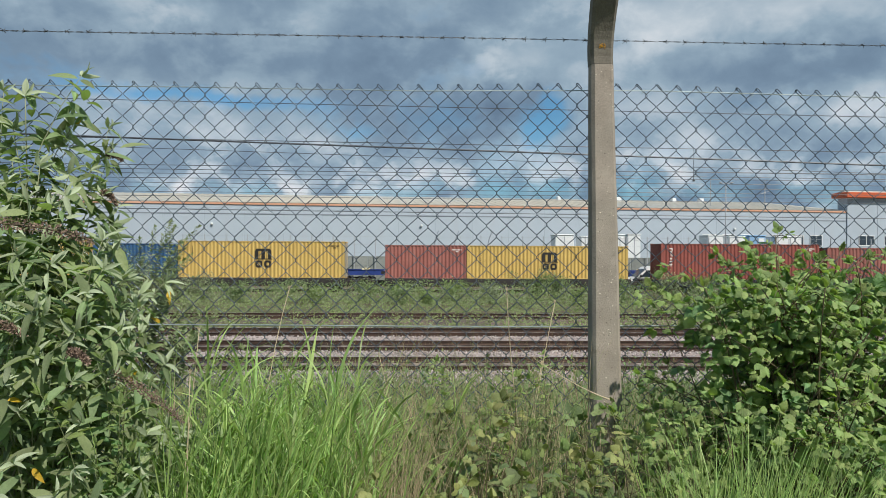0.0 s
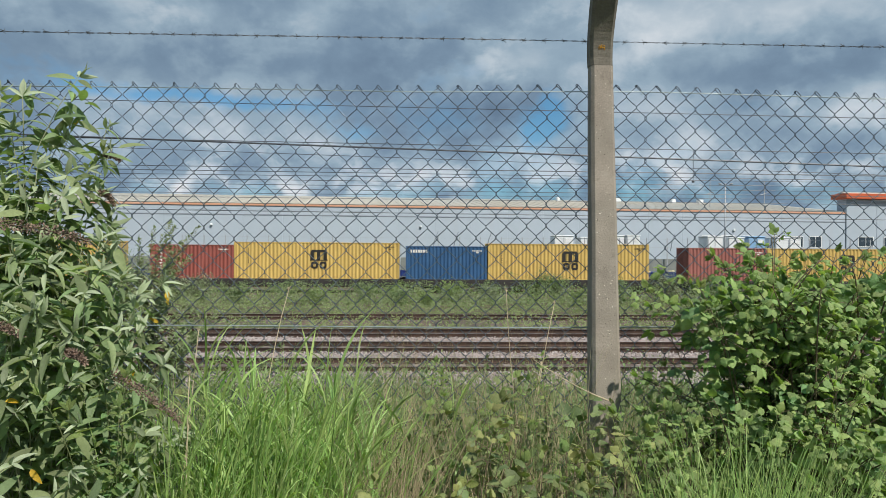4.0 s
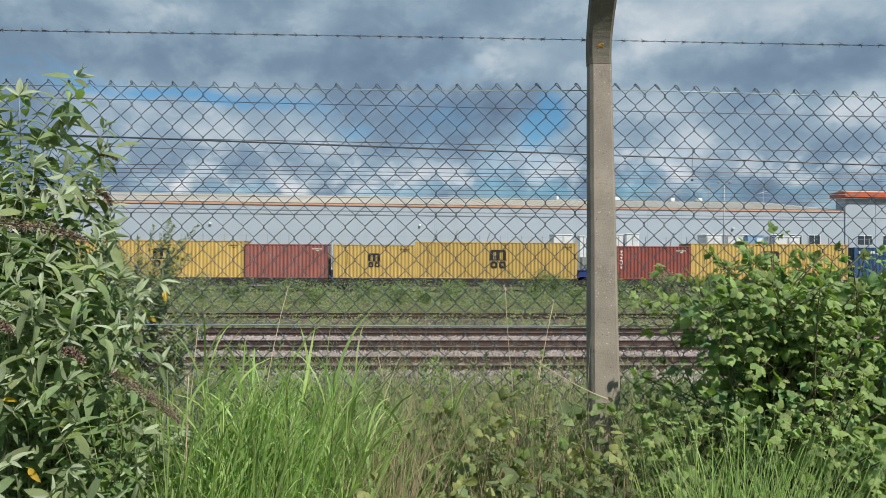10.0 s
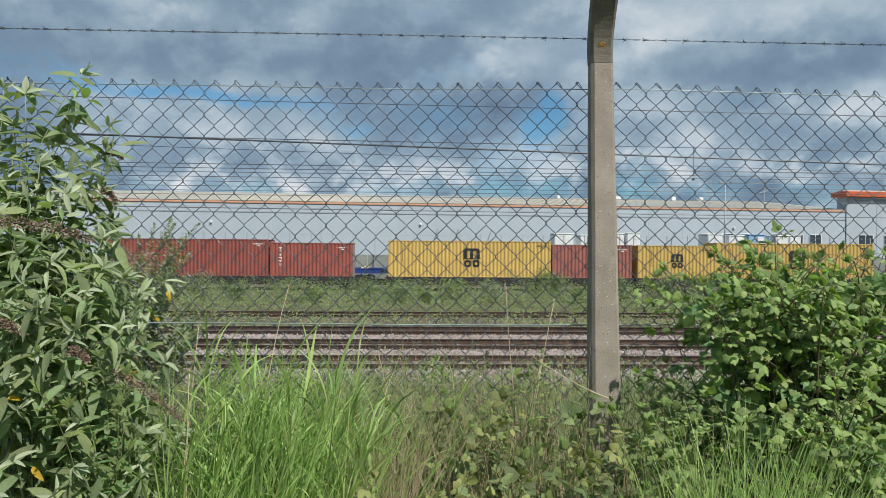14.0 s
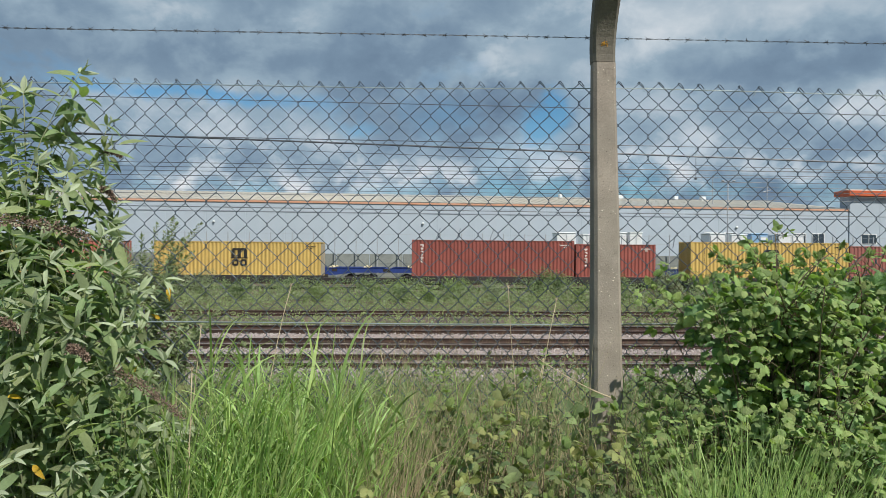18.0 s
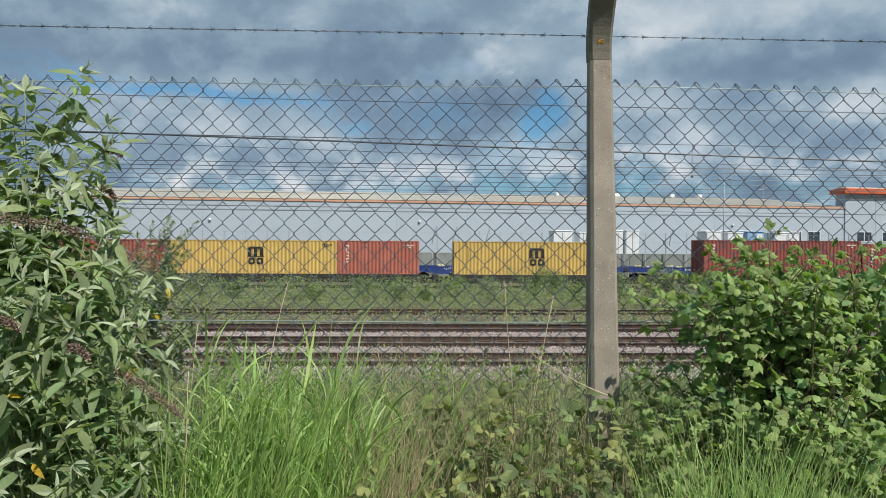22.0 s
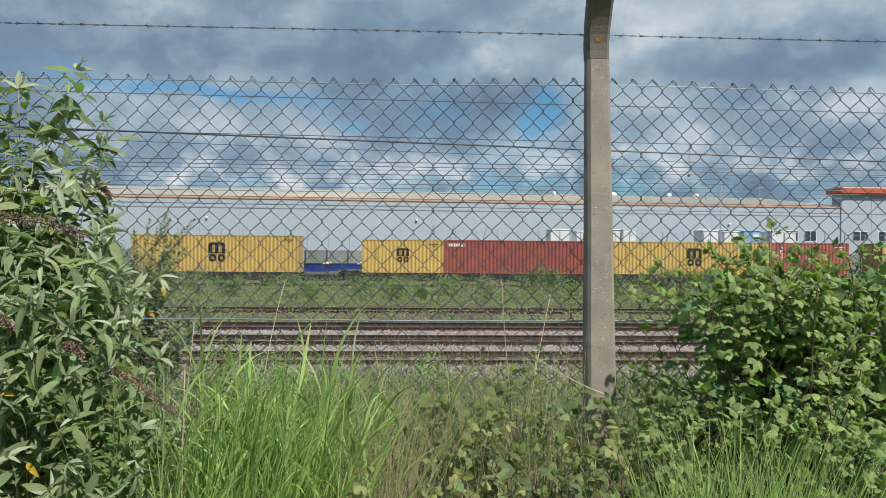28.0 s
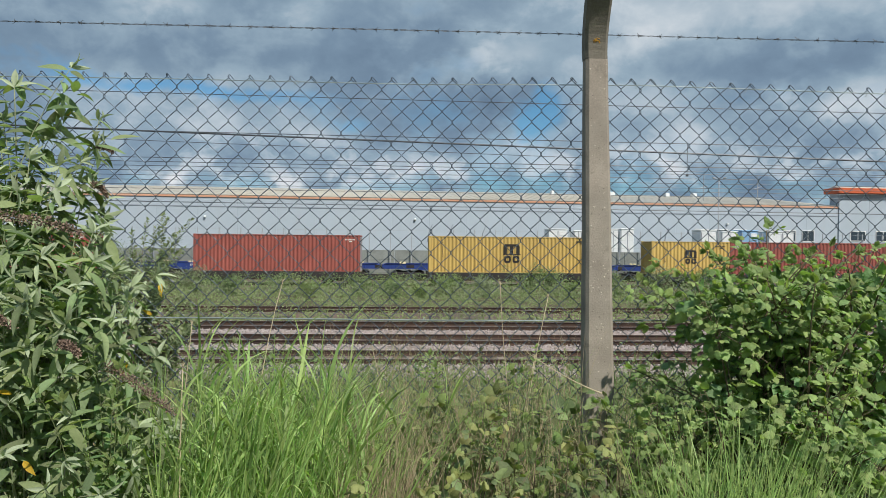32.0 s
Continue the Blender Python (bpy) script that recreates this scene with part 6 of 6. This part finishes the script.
GRASS_REEDS = reeds(230, clump_place(-.40, 1.90, .18, .14, .08), (.66, .98), (.22, .40), (.0045, .0085), 51, M["grass"], "grass_clump", "tall broad-bladed green grass with arching leaves")
reeds(110, clump_place(-.16, 1.86, .18, .06, .07), (.28, .58), (.18, .34), (.0032, .0060), 52, M["grass"], "grass_clump", "arching green grass at the edge of the clump")
reeds(80, clump_place(-.58, 1.92, .18, .07, .07), (.32, .66), (.16, .30), (.0032, .0058), 53, M["grass"], "grass_clump", "arching green grass beside the buddleia")
blades(320, clump_place(-.085, 1.86, .18, .045, .06), (.62, 1.0), (.0020, .0036), .10, 54, M["straw"], "dry_grass", "upright clump of dead brown straw beside the grass", "dry grass", flop=.22)
blades(220, clump_place(.0, 1.66, .2, .15, .10), (.4, .62), (.0018, .0036), .6, 55, M["straw"], "dry_grass", "fallen straw lying over the weeds", "dry grass", flop=.9)
GRASS_MAIN = blades(430, clump_place(-.41, 1.88, .18, .14, .08), (.78, 1.12), (.0055, .0100), .10, 1, M["grass"], "grass_clump", "tall lush bright green grass clump before the fence", "grass", levels=9, bias=(.09, -.03), flop=.34)
GRASS_SIDE = blades(420, clump_place(-.48, 2.10, .28, .16, .08), (.58, 0.92), (.0038, .0070), .18, 2, M["grass"], "grass_clump", "tall green grass along the fence foot", "grass", levels=7, bias=(.03, 0))
blades(520, strip_place(-.20, .60, 1.95, 2.32), (.50, .88), (.0014, .0030), .22, 61, M["bank_grass"], "grass_clump", "thin green grass stems before the fence", "grass", levels=6, flop=.35)
blades(2600, strip_place(-3.6, 4.0, 1.2, 2.6), (.25, .60), (.003, .006), .3, 18, M["bank_grass"], "verge_grass", "uneven rough grass along the fence", "grass", levels=5)
blades(3800, strip_place(-5.0, 5.5, -2.5, 1.5), (.04, .16), (.003, .006), .5, 19, M["bank_grass"], "verge_grass", "short trodden grass before the fence", "grass", levels=4)
blades(420, strip_place(-1.2, .1, 1.45, 2.35), (.40, .75), (.003, .007), .25, 3, M["grass_fine"], "grass_clump", "short mixed grass at the fence foot", "grass")
blades(420, strip_place(-.16, .24, 1.55, 2.1), (.5, .95), (.0025, .0045), .45, 16, M["straw"], "dry_grass", "tangled dead straw at the fence foot", "dry grass", flop=.8)
blades(420, clump_place(.86, 1.46, .15, .06, .06), (.58, .98), (.004, .008), .12, 57, M["grass"], "grass_clump", "pale green grass tuft before the bramble", "grass", levels=7, flop=.42)
GRASS_RIGHT = blades(860, clump_place(.70, 1.50, .15, .09, .08), (.62, 1.02), (.0042, .0082), .08, 4, M["grass"], "grass_clump", "soft bright grass tuft under the bramble", "grass", levels=7, bias=(.02, -.02), flop=.26)
for _k, _x in enumerate((.90, 1.06)):
    blades(460, clump_place(_x, 1.52 + .05 * _k, .16, .08, .08), (.48, .84), (.003, .0065), .10, 24 + _k, M["grass_fine"], "grass_clump", "fine pale green grass tuft under the bramble", "grass", levels=6, flop=.3)
blades(700, strip_place(.0, .8, 1.5, 2.35), (.35, .68), (.0025, .005), .25, 5, M["grass_fine"], "grass_clump", "thin mixed grass round the post", "grass")
blades(300, strip_place(-.15, .75, 1.9, 2.7), (.5, .98), (.0018, .0032), .20, 6, M["straw"], "dry_grass", "thin dead straw stalks by the fence", "dry grass", flop=.3)
blades(150, strip_place(-.25, .60, 2.0, 2.34), (.70, .98), (.0014, .0026), .16, 63, M["straw"], "dry_grass", "tall thin dead stems before the fence", "dry grass", flop=.2)
blades(130, strip_place(-.30, .62, 2.0, 2.34), (.66, .94), (.0018, .0034), .18, 64, M["grass_fine"], "grass_clump", "tall thin green stems before the fence", "grass", flop=.28)
blades(380, strip_place(.02, .75, 1.55, 2.2), (.42, .82), (.0016, .0034), .35, 62, M["straw"], "dry_grass", "dead straw among the bramble seedlings", "dry grass", flop=.5)
blades(7000, strip_place(-4.2, 5.0, 2.6, 6.5), (.30, .85), (.004, .009), .28, 7, M["bank_grass"], "bank_grass", "long uneven grass on the railway bank", "grass", levels=5)
blades(1800, strip_place(-3.0, 3.2, 2.6, 7.5), (.30, .85), (.003, .006), .25, 8, M["straw"], "bank_dry_grass", "dead straw on the railway bank", "dry grass", levels=5, flop=.3)
blades(7000, strip_place(-10, 13, 6.5, 17.3), (.45, .95), (.008, .018), .3, 9, M["bank_grass"], "bank_grass", "rough grass down the bank to the track", "grass", levels=4)


def leafy_mass(n, seed, box, size, height, mt, name, label, tops, template=SMALL, edge=0.0):
    """Unpickable low leaf cover over the ground within box, its height swelling and sinking."""
    q = np.random.default_rng(seed)
    ms = []
    while len(ms) < n:
        x, y = q.uniform(box[0], box[1]) + q.normal(0, .05) * (box[1] - box[0]), q.uniform(box[2], box[3])
        if edge and y < box[2] + edge * (.5 + .9 * noise.noise((x * 1.3, seed, 2.0))):
            continue
        h = height * min(1.0, max(.12, .6 + 1.3 * noise.noise((x * tops, y * tops, seed))))
        z = ground_z(x, y) + h * q.uniform(0, 1) ** .6
        ms.append(frame_of((x, y, z), q.normal(0, 1, 3) + np.array((0, 0, .3)), q.normal(0, .6, 3) + np.array((0, -.5, 1)), size * q.uniform(.6, 1.4), q.uniform(.8, 1.3)))
    v, f = spread(template, ms)
    return tagged(new(name, fast_mesh(name, v, f, (mt,))), label, "undergrowth", kind="stuff")


leafy_mass(1500, 34, (-.22, .85, 1.55, 2.25), .034, .66, M["weed_mass"], "undergrowth", "low bramble and nettle growth round the post", 3.0, OVATE_LOW)
leafy_mass(11000, 31, (-3.6, 4.0, 1.1, 2.45), .036, .50, M["weed_mass"], "undergrowth", "dense low weeds along the fence foot", 2.2, OVATE_LOW, edge=.5)
leafy_mass(7000, 32, (-4, 4.5, 2.55, 8), .045, .62, M["weed_mass"], "bank_weeds", "nettles and weeds on the bank", 1.1, OVATE_LOW)
leafy_mass(14000, 33, (-11.5, 15, 9, 18.0), .085, 1.0, M["scrub"], "bank_weeds", "low weeds beside the near track", .8)

# scrub between the near tracks and the train
leafy_mass(30000, 41, (-28, 36, 43.5, 49.0), .105, 1.45, M["scrub"], "lineside_scrub", "belt of green scrub before the train", .9, SPRIG)
leafy_mass(9000, 46, (-28, 36, 43.0, 48.0), .11, 1.35, M["scrub_bright"], "lineside_scrub", "bright yellow-green growth in the scrub before the train", 1.3, SPRIG)
leafy_mass(16000, 42, (-26, 34, 40, 47), .10, 1.35, M["scrub_grey"], "lineside_scrub", "greyish green scrub before the train", .7, SPRIG)
leafy_mass(16000, 43, (-25, 30, 36.0, 44), .10, .75, M["scrub_gold"], "lineside_grass", "pale rough grass beside the far track", .6, SPRIG)
leafy_mass(14000, 44, (-20, 26, 27.7, 32.3), .09, .66, M["scrub_gold"], "lineside_grass", "weeds growing between the tracks", .7, SPRIG)
leafy_mass(6000, 45, (-20, 26, 33.9, 36.4), .08, .6, M["scrub"], "lineside_grass", "green weeds beside the far track", .7, SPRIG)


rng = np.random.default_rng(77)
shrub("sapling", "thin feathery sapling with many small leaves on the railway bank", "sapling", (-2.45, 6.0, -.5), .14, [(-2.35 + rng.uniform(-.45, .50), 6.0 + rng.uniform(-.4, .4), rng.uniform(.95, 1.76)) for _ in range(46)] + [(-2.15 + rng.uniform(-.5, .45), 6.0 + rng.uniform(-.3, .3), rng.uniform(.3, 1.1)) for _ in range(34)], rng, .1,
      M["sapling"], M["sapling_mass"], M["sapling"], SPRIG, .055, .030, M["bark"], whorl=3, up=.6, start=.40, single=40, radius=.004, reach=.7)
for _x, _y, _z, _n in ((-.76, 2.72, 1.20, 10), (-.62, 2.80, 1.13, 8), (.22, 2.75, 1.16, 7), (-.20, 2.7, 1.10, 6)):
    _t = [(_x + rng.uniform(-.11, .11), _y + rng.uniform(-.08, .08), _z - rng.uniform(0, .26)) for _ in range(_n)]
    shrub("bushy_weed", "bushy grey-green weed growing close behind the fence", "weed", (_x, _y, .2), .06, _t, rng, .1, M["sapling"], M["sapling_mass"], M["sapling"], LANCE_FLAT, .034, .026, M["stem_green"],
          whorl=3, up=.5, droop=.1, start=.3, single=20, radius=.002, reach=.5)


def far_bush(x, y, w, h, seed, mt):
    """A bush of branching stems and many small leaves with an uneven outline."""
    q = np.random.default_rng(seed)
    z0 = ground_z(x, y) - .05
    b = thing("lineside_bush", "rounded green bush growing beside the railway", "bush", "bushes before the train", at=pose(x, y, z0))
    ms = []
    for k in range(9):
        tip = np.array((q.normal(0, w * .38), q.normal(0, w * .3), h * q.uniform(.6, 1.0)))
        pts = curve((0, 0, 0), tip * np.array((.2, .2, .6)), tip, 6)
        part("stem", Shape().tube([tuple(p) for p in pts], list(np.linspace(.03, .008, 6)), 5), M["bark"], b)
        for _ in range(240):
            p = pts[q.integers(1, 6)] + q.normal(0, .17, 3) * np.array((w * .8, w * .7, .9))
            if p[2] > .1:
                ms.append(frame_of(p, q.normal(0, 1, 3), q.normal(0, .6, 3) + np.array((0, -.4, 1)), q.uniform(.06, .13), q.uniform(.9, 1.3)))
    v, f = spread(SPRIG, ms)
    part("crown", fast_mesh("crown", v, f, (mt,)), (), b, kind="stuff")


for _i, (_x, _y, _w, _h, _m) in enumerate(((7.9, 46.5, 1.6, 2.25, "scrub"), (9.6, 47.2, 1.4, 1.7, "scrub"), (2.4, 46.0, 1.5, 1.5, "scrub_bright"), (-1.6, 45.2, 1.3, 1.2, "scrub_bright"), (.6, 42.2, .9, .95, "scrub_bright"), (-6.4, 44.0, 1.2, 1.1, "scrub_bright"), (10.4, 44.6, 1.0, 1.0, "scrub_bright"), (-3.5, 47.0, 1.6, 1.5, "scrub"), (-8.8, 46.5, 1.7, 1.45, "scrub"), (-14.5, 46.0, 2.2, 1.8, "scrub_grey"),
                                           (-17.8, 45.0, 2.4, 3.0, "scrub_grey"), (-19.5, 46.0, 2.2, 3.4, "scrub"), (13.6, 45.5, 1.8, 1.7, "scrub"), (16.4, 44.5, 2.0, 2.2, "scrub_grey"), (19.5, 46.0, 2.0, 1.9, "scrub"), (4.8, 44.0, 1.1, 1.2, "scrub_grey"), (-1.0, 43.0, 1.0, 1.0, "scrub"),
                                           (-11.5, 44.5, 1.3, 1.3, "scrub"), (11.8, 43.8, 1.2, 1.3, "scrub_grey"))):
    far_bush(_x, _y, _w, _h, 60 + _i, M[_m])


def stalk(pts, r, label):
    s = thing("dry_stalk", label, "grass stem", "single dry grass stems", at=pose(*pts[0]))
    p = [tuple(np.array(q) - np.array(pts[0])) for q in curve(pts[0], pts[1], pts[2], 9)]
    part("stem", Shape().tube(p, list(np.linspace(r, r * .45, 9)), 6), M["straw_thing"], s, smooth=True)
    hs = Shape()
    q = random.Random(int(abs(pts[0][0]) * 997))
    for k in range(14):
        t = np.array(p[-1]) * (1 - k * .008) + np.array(p[-2]) * k * .008
        hs.tube([tuple(t), tuple(t + np.array((q.uniform(-.006, .006), q.uniform(-.006, .006), .008)))], [.0009, .0003], 4)
    part("seed_head", hs, M["straw_thing"], s, "thin pale seed head", kind="stuff")


for _p in (((-.55, 2.2, .3), (-.50, 2.2, 1.05), (-.405, 2.2, 1.375)), ((-.72, 2.0, .3), (-.64, 2.0, 1.1), (-.625, 2.0, 1.265)), ((.42, 2.2, .3), (.30, 2.2, 1.0), (.285, 2.2, 1.375)), ((.30, 2.25, .3), (.38, 2.25, 1.0), (.452, 2.25, 1.33)),
           ((.30, 2.2, .4), (.35, 2.25, .85), (.41, 2.25, 1.13)), ((.592, 2.1, 1.04), (.50, 2.1, 1.07), (.375, 2.2, 1.15)), ((-.58, 1.8, .25), (-.60, 1.8, .75), (-.585, 1.8, 1.18)), ((1.26, 2.0, .3), (1.25, 2.0, .8), (1.24, 2.0, 1.28)), ((.02, 2.2, .35), (-.04, 2.3, .8), (-.13, 2.35, 1.14))):
    stalk(_p, .0024, "single bleached dry grass stem before the fence")


# ---- what moves ----


def motions():
    rows = [(t, d) for t, d in TRAIN_KEYS]
    for ob, x, z in MOVING:
        walk(ob, [(t, pose(x + d, TRAIN_Y, z)) for t, d in rows])
    steps = [i * 0.1 for i in range(321)]
    for ws, x in WHEELS:
        walk(ws, [(t, pose(x, 0, .368, 0, math.degrees(train_x(t) / .365), 0)) for t in steps])
    walk(VAN, [(t, pose(van_x(t), VAN_Y, VAN_ROAD)) for t in (0, 8, 16, 24, 32)])
    for w, x, y in VAN_WHEELS:
        walk(w, [(t, pose(x, y, .32, 0, math.degrees(van_x(t) / .32), 0)) for t in steps])
    # a light wind in the plants
    for ob, amp, per, ph in ((BUDDLEIA, .30, 2.7, .4), (BRAMBLE, .35, 2.3, 1.1), (GRASS_MAIN, .25, 1.9, .2), (GRASS_REEDS, .22, 2.2, .5), (GRASS_RIGHT, .25, 2.1, .8)):
        m0 = ob.matrix_basis.copy()
        rows = []
        for i in range(65):
            t = i * .5
            gust = .5 + .5 * math.sin(t * .45 + ph) ** 2
            rows.append((t, m0 @ pose(0, 0, 0, amp * .5 * gust * math.sin(6.283 * t / per * .8 + ph), amp * gust * math.sin(6.283 * t / per + ph), 0)))
        walk(ob, rows)


motions()
